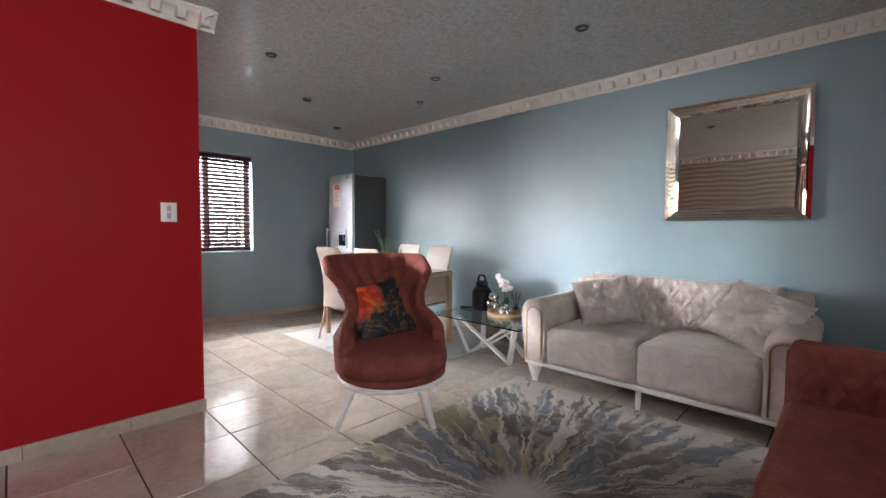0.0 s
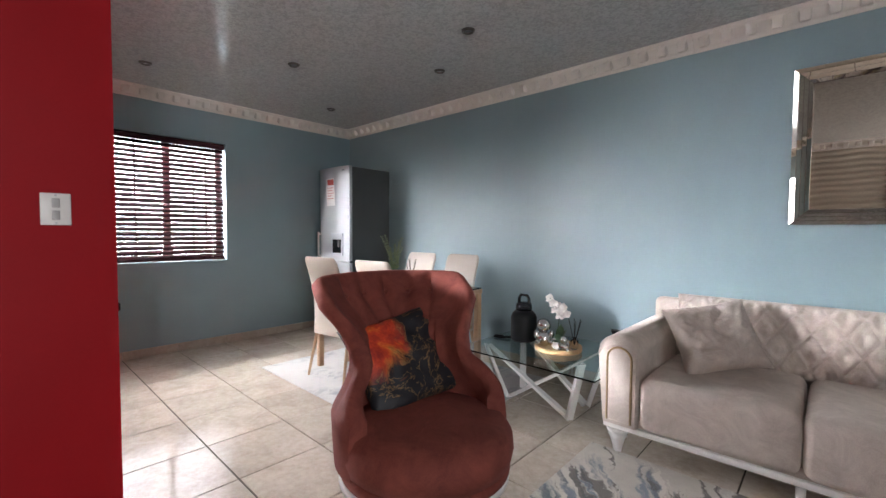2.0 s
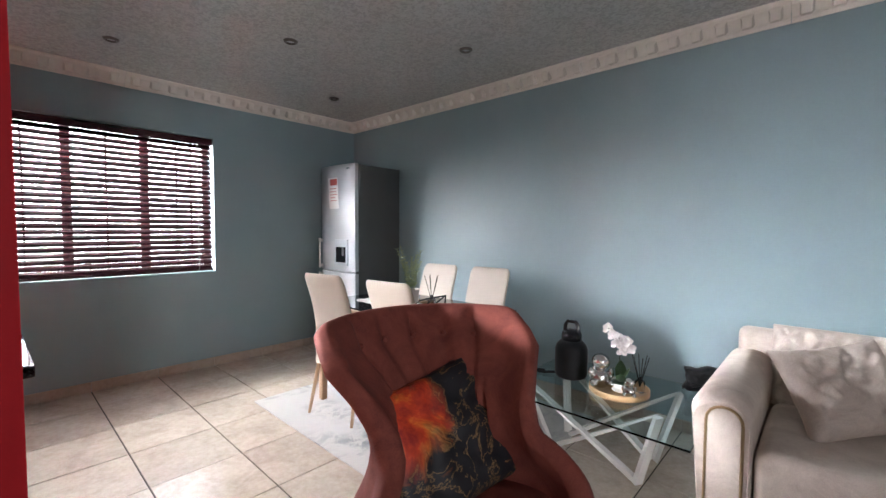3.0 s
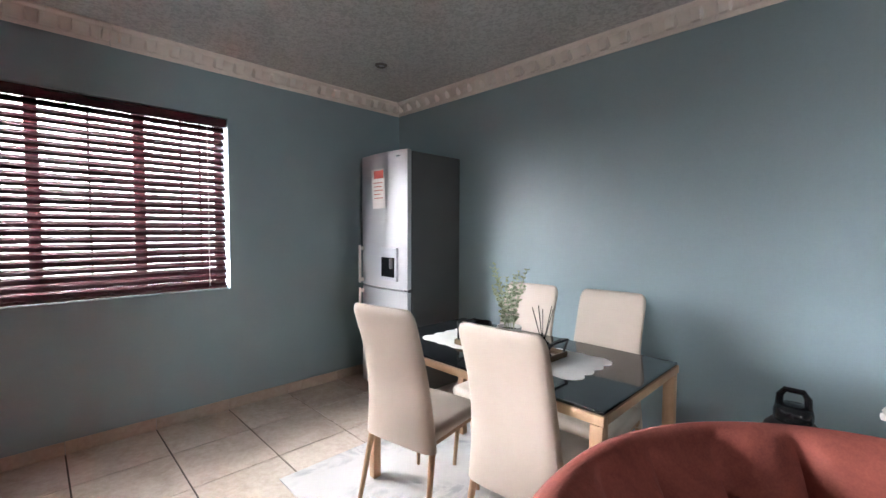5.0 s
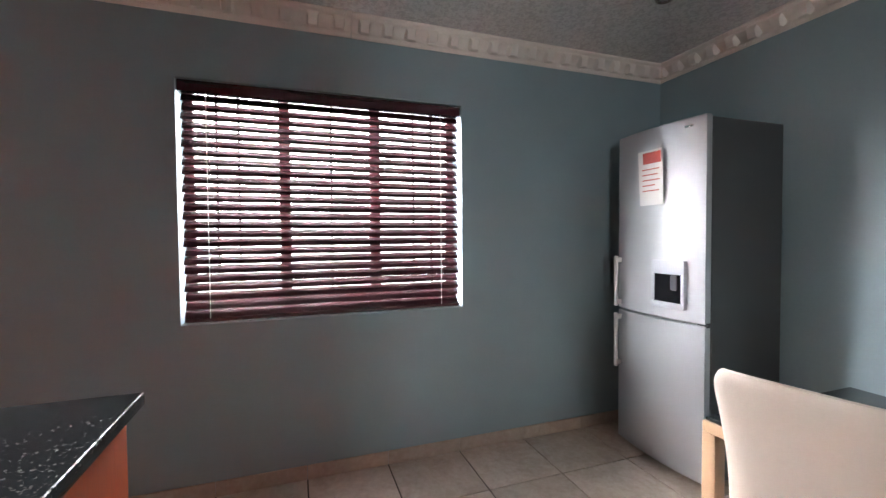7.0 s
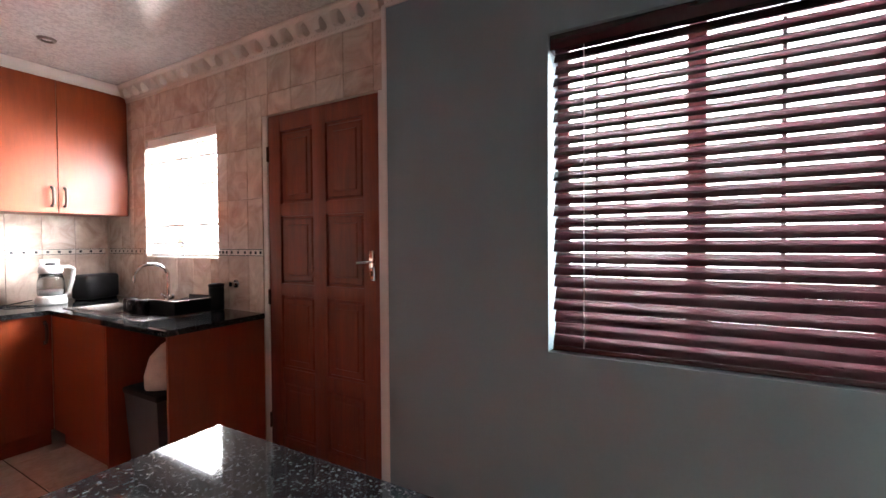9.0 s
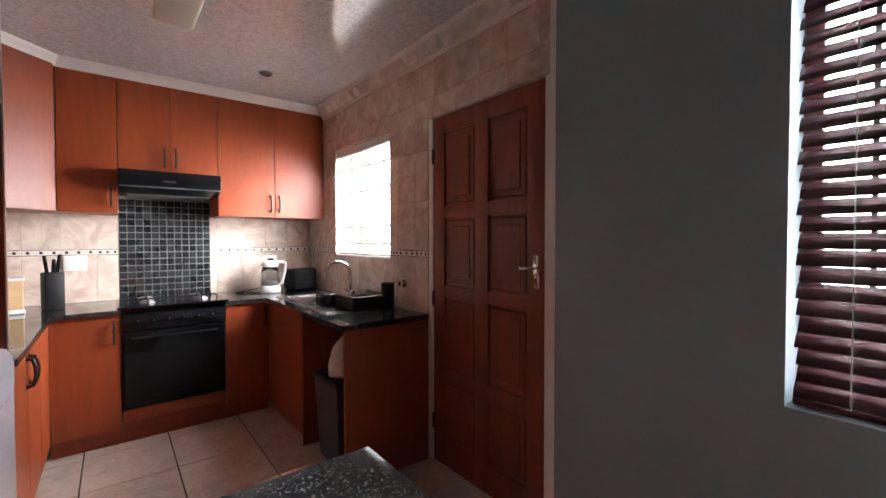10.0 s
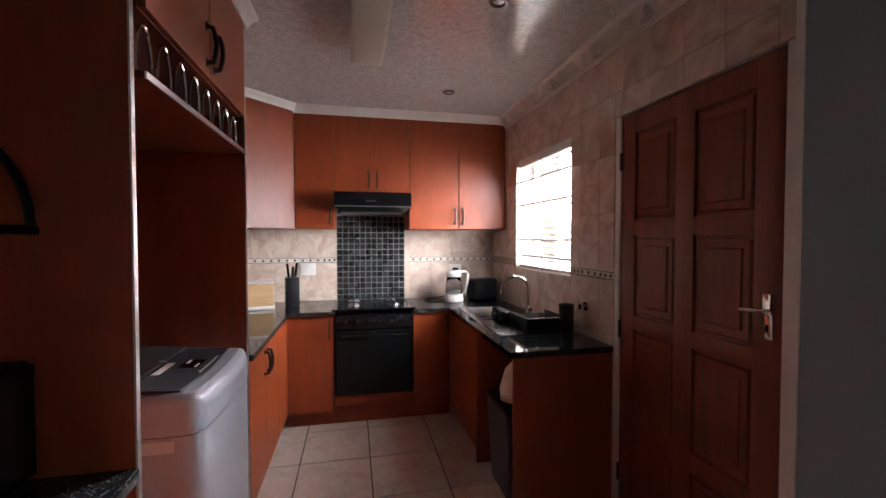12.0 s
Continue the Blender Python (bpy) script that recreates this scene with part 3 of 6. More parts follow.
# white hazy daylight beyond the west windows
HAZE, hnt, hb_ = tree("hazy_sky")
hb_.inputs["Base Color"].default_value = (0.7, 0.75, 0.8, 1)
hb_.inputs["Emission Color"].default_value = (0.94, 0.945, 1.0, 1)
hb_.inputs["Emission Strength"].default_value = 12.0
tagged(part("backdrop", box(XW - 4.1, XW - 4.0, -9, 9, 0.1, 6), HAZE, smooth=0), "plain hazy white daylight outside the windows", "backdrop", kind="structure")


# ---- windows and blinds ----
def window(name, xw, y0, y1, z0, z1, mullions, label, bars):
    w = thing(name, label, "window", kind="structure")
    x0, x1 = xw - 0.20, xw - 0.15
    bm = box(x0, x1, y0, y0 + 0.045, z0, z1, 0.004)
    box(x0, x1, y1 - 0.045, y1, z0, z1, 0.004, bm=bm)
    box(x0, x1, y0 + 0.045, y1 - 0.045, z0, z0 + 0.045, 0.004, bm=bm)
    box(x0, x1, y0 + 0.045, y1 - 0.045, z1 - 0.045, z1, 0.004, bm=bm)
    part("window_frame", bm, FRAMEWOOD if bars else TRIM, w)
    for y in mullions:
        part("mullion", box(x0 + 0.002, x1 + 0.012, y - 0.03, y + 0.03, z0 + 0.045, z1 - 0.045, 0.004), FRAMEWOOD if bars else TRIM, w)
    edges = [y0 + 0.045, *mullions, y1 - 0.045]
    for a, b in zip(edges, edges[1:]):
        p = part("pane", box(x0 + 0.02, x0 + 0.026, a + 0.002, b - 0.002, z0 + 0.045, z1 - 0.045), PANE, w)
        p.visible_shadow = False
    return w


win = window("window_1", XW, WIN[0], WIN[1], WIN[2], WIN[3], (1.262, 1.772), "wide timber window with two mullions behind a blind", True)
kbars = thing("burglar_bars", "thin steel burglar bars across the kitchen window", "bars")
for z in (1.33, 1.455, 1.735, 1.925):
    part("bar", box(XK - 0.024, XK - 0.008, KWIN[0] - 0.004, KWIN[1] + 0.004, z - 0.007, z + 0.007, 0.002), STEEL, kbars)
part("upright", box(XK - 0.030, XK - 0.024, -1.906, -1.894, KWIN[2], KWIN[3], 0.002), STEEL, kbars)
wbars = thing("burglar_bars", "dark upright burglar bars outside the dining window", "bars")
for y in (0.91, 1.02, 1.52, 2.03, 2.15):
    part("bar", box(XW - 0.226, XW - 0.212, y - 0.007, y + 0.007, WIN[2], WIN[3], 0.002), MATTBLACK, wbars)
kwin = window("window_2", XK, KWIN[0], KWIN[1], KWIN[2], KWIN[3], (-1.90,), "white framed kitchen window with a blind", False)


def blind(name, y0, y1, z0, z1, x, count, tilt, slat_mat, rail_mat, label, cords, wide=0.050):
    """A venetian blind: head rail, slats on cords, bottom rail."""
    b = thing(name, label, "blind")
    part("head_rail", box(x - 0.03, x + 0.034, y0 + 0.004, y1 - 0.004, z1 - 0.062, z1 - 0.004, 0.004), rail_mat, b)
    bm = bmesh.new()
    rings = []
    for yy in (y0 + 0.016, y1 - 0.016):
        rings.append([(wide * (u - 0.5), yy, 0.0035 * (1 - (2 * u - 1) ** 2) + t) for u, t in ((0, 0), (0.25, 0), (0.5, 0), (0.75, 0), (1, 0), (1, 0.003), (0.75, 0.003), (0.5, 0.003), (0.25, 0.003), (0, 0.003))])
    loft(rings, bm=bm)
    first = None
    top, bottom = z1 - 0.085, z0 + 0.045
    for k in range(count):
        z = top + (bottom - top) * k / (count - 1)
        m = pose(x, 0.004 * math.sin(k * 2.3), z, 0, tilt + 3 * math.sin(k * 1.7), 0.12 * math.sin(k * 3.1))
        if first is None:
            first = part("slat", bm, slat_mat, b)
            first.matrix_local = m
        else:
            again(first, b, m)
    part("bottom_rail", box(x - 0.026, x + 0.026, y0 + 0.012, y1 - 0.012, z0 + 0.006, z0 + 0.026, 0.004), rail_mat, b)
    for y in cords:
        for dx in (-0.022, 0.024):
            part("cord", rod((x + dx, y, z0 + 0.02), (x + dx, y, z1 - 0.05), 0.0013, n=6), TRIM, b)
    return b


blind("venetian_blind", WIN[0], WIN[1], WIN[2], WIN[3], XW - 0.045, 25, 55, SLAT, SLAT, "dark cherry wooden venetian blind with half-closed slats", (WIN[0] + 0.13, WIN[1] - 0.13))
blind("venetian_blind", KWIN[0], KWIN[1], KWIN[2], KWIN[3], XK - 0.055, 17, 26, WHITE, WHITE, "white slatted blind hanging in the kitchen window", (KWIN[0] + 0.12, KWIN[1] - 0.12))


# ---- back door ----
def back_door():
    d = thing("door_1", "closed reddish-brown panelled hardwood door", "door", pose(XK - 0.035, 0, 0), kind="structure")
    y0, y1, z1 = DOOR[0] + 0.006, DOOR[1] - 0.006, DOOR[3] - 0.006
    bm = bmesh.new()
    cx = (y0 + y1) / 2
    stile = 0.105
    box(-0.02, 0.02, y0, y0 + stile, 0.004, z1, 0.003, bm=bm)
    box(-0.02, 0.02, y1 - stile, y1, 0.004, z1, 0.003, bm=bm)
    box(-0.02, 0.02, cx - 0.05, cx + 0.05, 0.004, z1, 0.003, bm=bm)
    levels = ((0.004, 0.16), (0.50, 0.58), (1.015, 1.085), (1.483, 1.557), (z1 - 0.10, z1))
    for a, b in levels:
        box(-0.019, 0.019, y0 + stile - 0.002, y1 - stile + 0.002, a, b, 0.003, bm=bm)
    part("door_leaf", bm, DOORWOOD, d)
    for (a, b), (c, e) in zip(levels, levels[1:]):
        for p, q in ((y0 + stile, cx - 0.05), (cx + 0.05, y1 - stile)):
            pb = bmesh.new()
            box(-0.006, 0.006, p, q, b, c, bm=pb)
            rings = [[(h, y, z) for y, z in ((p + i, b + i), (q - i, b + i), (q - i, c - i), (p + i, c - i))] for i, h in ((0.012, 0.005), (0.020, 0.014), (0.050, 0.008), (0.055, 0.015))]
            loft(rings, bm=pb)
            part("panel", pb, DOORWOOD, d, smooth=25)
    hb = box(0.020, 0.026, y1 - 0.068, y1 - 0.028, 1.130, 1.284, 0.004)
    plate = part("handle_plate", hb, CHROME, d, "chrome lock plate")
    hb = tube([(0.024, y1 - 0.048, 1.226), (0.046, y1 - 0.048, 1.226), (0.052, y1 - 0.058, 1.225), (0.050, y1 - 0.128, 1.220)], 0.007)
    part("lever", hb, CHROME, plate, "chrome lever handle")
    part("keyhole", box(0.0262, 0.0275, y1 - 0.052, y1 - 0.044, 1.155, 1.180, 0.002), MATTBLACK, plate)
    for z in (1.86, 1.0, 0.25):
        part("hinge", rod((0.024, y0 + 0.002, z - 0.045), (0.024, y0 + 0.002, z + 0.045), 0.008), PEWTER, d)
    fr = bmesh.new()
    box(-0.06, 0.028, DOOR[0] - 0.035, DOOR[0] + 0.004, 0, DOOR[3] + 0.0, 0.003, bm=fr)
    box(-0.06, 0.028, DOOR[1] - 0.004, DOOR[1] + 0.029, 0, DOOR[3] + 0.0, 0.003, bm=fr)
    # stop strips hidden behind the leaf, added to keep outside light from the gaps
    box(-0.060, -0.022, DOOR[0] + 0.004, DOOR[0] + 0.030, 0, DOOR[3] - 0.03, bm=fr)
    box(-0.060, -0.022, DOOR[1] - 0.030, DOOR[1] - 0.004, 0, DOOR[3] - 0.03, bm=fr)
    box(-0.060, -0.022, DOOR[0] + 0.004, DOOR[1] - 0.004, DOOR[3] - 0.03, DOOR[3] - 0.0005, bm=fr)
    part("door_frame", fr, TRIM, d, "cream painted steel door frame")
    return d


back_door()

# ---- skirting ----
def skirting(axis, fixed, a, b, inward, joints):
    cuts = [a] + [j for j in joints if a + 0.05 < j < b - 0.05] + [b]
    for p, q in zip(cuts, cuts[1:]):
        lo, hi = sorted((fixed, fixed + inward * 0.011))
        bm = box(p + 0.001, q - 0.001, lo, hi, 0, 0.078, 0.002) if axis == "x" else box(lo, hi, p + 0.001, q - 0.001, 0, 0.078, 0.002)
        yield part("tile", bm, SKIRT, smooth=0)


def skirting_run(name, *args):
    w = thing(name, "beige ceramic skirting tiles along the wall", "skirting", kind="structure")
    for p in skirting(*args):
        p.parent = w


XJ = [-4.858 + 0.4497 * k for k in range(-1, 17)]
YJ = [2.253 + 0.4497 * k for k in range(-9, 5)]
skirting_run("baseboard_west", "y", XW, 0.06, YN, 1, YJ)
skirting_run("baseboard_north", "x", YN, XW + 0.012, XE, -1, XJ)
skirting_run("baseboard_red", "y", RX, YS, RY, 1, [0.51 - 0.45 * k for k in range(3, -1, -1)])
skirting_run("baseboard_red_end", "x", RY, KE, RX + 0.011, 1, [])


# ---- living room: sofas ----
def tufted(w, h, nx, nz, depth=0.038, thick=0.135, res=7):
    """A deep-buttoned pad in the xz plane, its face towards -y; the buttons form diamonds."""
    buttons = []
    for r in range(nz):
        for c in range(nx + (r % 2)):
            buttons.append(((c + (0.5 if r % 2 == 0 else 0.0)) / nx * w - w / 2, (r + 0.5) / nz * h))
    n1, n2 = nx * res * 2, nz * res * 2
    dx, dz = w / nx / 2, h / nz
    bm = bmesh.new()
    vs = {}
    for i in range(n1 + 1):
        for k in range(n2 + 1):
            x, z = w * i / n1 - w / 2, h * k / n2
            near = min(((x - bx_) / dx) ** 2 + ((z - bz) / dz) ** 2 for bx_, bz in buttons)
            dip = 0.85 * depth * math.exp(-near * 6)
            u, v = x / dx / 2, (z - h / nz / 2) / dz / 2
            crease = min(abs(((u + v) + 0.5) % 1 - 0.5), abs(((u - v) + 0.5) % 1 - 0.5))
            dip += depth * 0.42 * math.exp(-(crease / 0.06) ** 2)
            edge = min(1, (w / 2 - abs(x)) / 0.03) * min(1, (h - z) / 0.05 + 0.0)
            vs[i, k] = bm.verts.new((x, -thick * (0.55 + 0.45 * math.sqrt(max(0, edge))) + dip, z))
    for i in range(n1):
        for k in range(n2):
            bm.faces.new([vs[i, k], vs[i + 1, k], vs[i + 1, k + 1], vs[i, k + 1]])
    ring = [vs[i, 0] for i in range(n1 + 1)] + [vs[n1, k] for k in range(1, n2 + 1)] + [vs[i, n2] for i in range(n1 - 1, -1, -1)] + [vs[0, k] for k in range(n2 - 1, 0, -1)]
    back = [bm.verts.new((v.co.x, 0, v.co.z)) for v in ring]
    n = len(ring)
    for i in range(n):
        bm.faces.new([ring[(i + 1) % n], ring[i], back[i], back[(i + 1) % n]])
    bm.faces.new(back)
    bmesh.ops.recalc_face_normals(bm, faces=bm.faces)
    return bm, buttons


def roll_arm(w, d, h, bm=None, flare=0.03):
    """A rolled sofa arm, its front at y = 0, running back to y = d; x from 0 (outer) to w (inner)."""
    prof = []
    r = w / 2
    for a in range(0, 181, 15):
        ca, sa = math.cos(radians(a)), math.sin(radians(a))
        prof.append((r - (r + flare) * ca if ca > 0 else r - r * ca, h - r + r * sa))
    prof = [(0.0, 0.0)] + prof + [(w, 0.0)]
    rings = []
    for y, s in ((0.0, 0.90), (0.012, 0.97), (0.03, 1.0), (d - 0.02, 1.0), (d, 0.96)):
        rings.append([(w / 2 + (x - w / 2) * s, y, z * (s if z > 0.05 else 1)) for x, z in prof])
    return loft(rings, bm=bm)


def sofa(m, cloth, label, leg_mat, lip, length=1.68, depth=0.95, tuft_arms=False, seat_z=0.455):
    """A two-seat sofa with rolled arms and a buttoned back; its front along y = 0, x from 0 to length."""
    s = thing("sofa", label, "sofa", m)
    b0, arm = 0.165, 0.185
    part("base", box(0.015, length - 0.015, 0.03, depth - 0.02, b0 + 0.012, b0 + 0.06, 0.008), cloth, s)
    part("plinth", box(0.005, length - 0.005, 0.012, depth - 0.005, b0 - 0.018, b0 + 0.012, 0.006), leg_mat, s, "white lacquered base rail")
    for side in (0, 1):
        bm = roll_arm(arm, depth - 0.03, 0.66 - b0 - 0.012)
        bm.transform(Matrix.Translation((0, 0, b0 + 0.012)))
        if side:
            bm.transform(Matrix.Translation((length, 0, 0)) @ Matrix.Diagonal((-1, 1, 1, 1)))
            bmesh.ops.reverse_faces(bm, faces=bm.faces)
        a = part("arm", bm, cloth, s, smooth=60)
        x0 = 0.03 if not side else length - 0.155
        arch = [(x0, 0.02)] + [(x0 + 0.0625 - 0.0625 * math.cos(radians(t)), 0.36 + 0.0625 * math.sin(radians(t))) for t in range(0, 181, 20)] + [(x0 + 0.125, 0.02)]
        bm = tube([(x, -0.004, b0 + 0.012 + z) for x, z in arch], 0.006)
        part("piping", bm, lip, a)
        pn = prism([(x, b0 + 0.012 + z) for x, z in arch], "y", -0.006, 0.02, 0.004)
        part("facing", pn, cloth, a)
        if tuft_arms:
            bm, knobs = tufted(depth - 0.20, 0.27, 4, 2, 0.045, 0.055)
            am = pose(arm - 0.02, (depth - 0.14) / 2, 0.385, 0, 0, 90) if not side else pose(length - arm + 0.02, (depth - 0.14) / 2, 0.385, 0, 0, -90)
            bm.transform(am)
            part("arm_pad", bm, cloth, a, smooth=70)
            for bx_, bz in knobs:
                if abs(bx_) < (depth - 0.24) / 2:
                    bt = bmesh.new()
                    bmesh.ops.create_uvsphere(bt, u_segments=8, v_segments=5, radius=0.009)
                    bt.transform(am @ Matrix.Translation((bx_, -0.012, bz)))
                    part("button", bt, cloth, a)
    seat_w = (length - 2 * arm) / 2
    for k in (0, 1):
        bm = box(arm + k * seat_w + 0.003, arm + (k + 1) * seat_w - 0.003, -0.008, depth - 0.26, b0 + 0.016, seat_z, 0.05, 4)
        for v in bm.verts:
            if v.co.z > seat_z - 0.05:
                u = (v.co.x - arm - k * seat_w) / seat_w * 2 - 1
                v.co.z += 0.015 * (1 - u * u)
        bmesh.ops.subdivide_edges(bm, edges=bm.edges[:], cuts=2, use_grid_fill=True)
        for v in bm.verts:
            v.co += 0.008 * noise.noise_vector(v.co * 5 + Vector((k * 9, 0, 0)))
        part("seat_cushion", bm, cloth, s, smooth=60)
    bm, buttons = tufted(length - 2 * arm + 0.02, 0.40, round((length - 2 * arm) / 0.136), 4)
    mm = pose(length / 2, depth - 0.125, 0.41, -7, 0, 0)
    bm.transform(mm)
    back = part("backrest", bm, cloth, s, smooth=70)
    for bx_, bz in buttons[:]:
        if abs(bx_) < (length - 2 * arm) / 2 - 0.02:
            bt = bmesh.new()
            bmesh.ops.create_uvsphere(bt, u_segments=8, v_segments=5, radius=0.009)
            bt.transform(mm @ Matrix.Translation((bx_, -0.100, bz)) @ Matrix.Diagonal((1, 0.5, 1, 1)))
            part("button", bt, cloth, back)
    part("back_panel", box(0.02, length - 0.02, depth - 0.115, depth - 0.01, b0 + 0.02, 0.775, 0.04, 3), cloth, s)
    leg = [(0.0, 0.0), (0.018, 0.0), (0.022, 0.012), (0.026, 0.04), (0.041, 0.088), (0.050, 0.100), (0.036, 0.112), (0.056, 0.122), (0.060, 0.148), (0.0, 0.148)]
    for x, y in ((0.07, 0.06), (length - 0.07, 0.06), (0.07, depth - 0.08), (length - 0.07, depth - 0.08)):
        part("leg", lathe(leg, 16, Matrix.Translation((x, y, 0))), leg_mat, s, "turned white leg")
    part("leg", lathe([(0, 0), (0.014, 0), (0.02, 0.148), (0, 0.148)], 12, Matrix.Translation((length / 2, 0.08, 0))), leg_mat, s)
    return s


sofa(pose(-1.43, 2.83, 0), TAUPE, "taupe velvet two-seat sofa with diamond-buttoned back on white legs", WHITEWOOD, paint("piping_brass", (0.42, 0.30, 0.17), 0.3, 0.1, 9, 60, 0, metal=0.9))
sofa(pose(0.185, 2.80, 0, 0, 0, -90), RUST, "long rust velvet sofa with buttoned arms on a white base", WHITEWOOD, RUST, length=2.30, tuft_arms=True, seat_z=0.40)


def throw_cushion(m, label, mat_, w=0.44, h=0.44, d=0.15, seed=0):
    bm = cushion(w, h, d, 44, 0.0, seed)
    ob = tagged(part("throw_cushion", bm, mat_, smooth=80), label, "cushion", group="sofa cushions")
    ob.matrix_world = m
    return ob


throw_cushion(pose(-0.985, 3.285, 0.635, -32, -9, 38), "plump taupe velvet cushion leaning on the sofa back", TAUPE, 0.45, 0.40, 0.17, 1)
throw_cushion(pose(-0.03, 3.24, 0.645, -36, 15, -26), "crumpled taupe velvet cushion leaning on the sofa arm", TAUPE, 0.47, 0.42, 0.18, 4)


# ---- armchair ----
def armchair(m):
    c = thing("armchair", "rust velvet wingback tub chair with buttoned back on splayed white legs", "armchair", m)
    # shell: wraps round the back; facing -y; angle 0 is the middle of the back
    N = 76
    prof_h = []
    for i in range(N + 1):
        a = -112 + 224 * i / N
        s = abs(a)
        if s < 54:
            top = 0.975
        elif s < 70:
            t = (s - 54) / 16
            top = 0.975 - 0.055 * t ** 3
        elif s < 86:
            t = (s - 70) / 16
            top = 0.92 - 0.28 * (3 * t * t - 2 * t ** 3)
        else:
            t = (s - 86) / 26
            top = 0.64 - 0.10 * t - 0.03 * t * t
        prof_h.append((a, top))
    levels = 18

    def ring_point(a, f, top, inside):
        z = 0.30 + (top - 0.30) * f
        rad = 0.345 + 0.01 * math.sin(f * math.pi)
        if z > 0.50:
            k = min(1.0, (z - 0.50) / 0.475)
            rad += (-0.085 * math.sin(min(1, k * 1.25) * math.pi) + 0.085 * k ** 3.5) * min(1, max(0, (108 - abs(a)) / 24))
        x = rad * 1.03 * math.sin(radians(a))
        y = rad * 0.98 * math.cos(radians(a))
        if z > 0.45 and abs(a) < 92:
            y += (z - 0.45) * 0.30 * min(1, (92 - abs(a)) / 25)
        thick = 0.075 + 0.02 * (1 - f)
        if inside:
            nx_, ny_ = math.sin(radians(a)), math.cos(radians(a))
            x -= thick * nx_
            y -= thick * ny_
        return Vector((x, y, z))
    bm = bmesh.new()
    rows = []
    for a, top in prof_h:
        ring = [ring_point(a, k / levels, top, False) for k in range(levels + 1)]
        o, q = ring_point(a, 1, top, False), ring_point(a, 1, top, True)
        ring += [o.lerp(q, 0.25) + Vector((0, 0, 0.022)), o.lerp(q, 0.5) + Vector((0, 0, 0.03)), o.lerp(q, 0.75) + Vector((0, 0, 0.022))]
        for k in range(levels, -1, -1):
            p = ring_point(a, k / levels, top, True)
            if abs(a) < 50 and p.z > 0.5:
                u = a / 19.0
                for bz in (0.90, 0.70):
                    off = 0.5 if bz == 0.70 else 0.0
                    du = (u + off) - round(u + off)
                    p += Vector((math.sin(radians(a)), math.cos(radians(a)), 0)) * (0.040 * math.exp(-(du * du * 22 + ((p.z - bz) / 0.05) ** 2)))
                du = u - round(u)
                p += Vector((math.sin(radians(a)), math.cos(radians(a)), 0)) * (0.022 * math.exp(-du * du * 60) * (1 if p.z > 0.6 else 0))
            ring.append(p)
        rows.append(ring)
    shell = loft(rows)
    part("shell", shell, RUST, c, smooth=80)
    for a, z in [(k * 19.0, 0.90) for k in (-2, -1, 0, 1, 2)] + [(k * 19.0 - 9.5, 0.70) for k in (-1, 0, 1, 2)]:
        p = ring_point(a, (z - 0.30) / 0.675, 0.975, True) + Vector((math.sin(radians(a)), math.cos(radians(a)), 0)) * 0.034
        bt = bmesh.new()
        bmesh.ops.create_uvsphere(bt, u_segments=10, v_segments=6, radius=0.011)
        bt.transform(Matrix.Translation(p))
        part("button", bt, RUST, c)
    seat = lathe([(0, 0.315), (0.32, 0.315), (0.340, 0.325), (0.350, 0.37), (0.345, 0.415), (0.318, 0.448), (0.23, 0.468), (0, 0.478)], 48)
    for v in seat.verts:
        if v.co.z > 0.35:
            v.co.z += 0.008 * noise.noise(v.co * 6)
        v.co.y -= 0.056
    part("seat", seat, RUST, c, smooth=80)
    part("seat_skirt", lathe([(0, 0.268), (0.325, 0.268), (0.342, 0.278), (0.344, 0.306), (0.328, 0.316), (0, 0.316)], 48, Matrix.Translation((0, -0.045, 0))), RUST, c, smooth=60)
    part("ring", lathe([(0, 0.235), (0.32, 0.235), (0.345, 0.24), (0.345, 0.268), (0.0, 0.268)], 48, Matrix.Translation((0, -0.035, 0))), WHITEWOOD, c, "white lacquered seat ring")
    for sx in (-1, 1):
        for sy in (-1, 1):
            legm = pose(0, 0, 0, 0, 0, -24)
            part("leg", rod(legm @ Vector((sx * 0.29, sy * 0.30, 0.0)), legm @ Vector((sx * 0.20, sy * 0.20, 0.245)), 0.017, 0.031, 14), WHITEWOOD, c, "splayed white leg")
    return c


AC = pose(-1.765, 1.768, 0, 0, 0, 69)
armchair(AC)
pc = tagged(part("throw_cushion", cushion(0.49, 0.45, 0.13, 30, 0, 8), FIRECLOTH, smooth=80), "black printed cushion with orange and gold abstract flames on the armchair", "cushion")
pc.matrix_world = pose(-1.962, 1.838, 0.620, 0, 0, 83) @ pose(0, 0, 0, -33, -9, 0)

# ---- rugs ----
def rug(name, x0, x1, y0, y1, mat_, label, thick=0.012):
    return tagged(part("rug", box(x0, x1, y0, y1, 0.0, thick, 0.004), mat_), label, "rug")


rug("rug", -1.50, 0.95, 0.10, 2.88, RUG, "cream rug with blue, grey and ochre watercolour splashes")
rug("rug", -4.17, -2.2, 2.15, 3.65, PALERUG, "pale grey mottled rug under the dining table", 0.008)


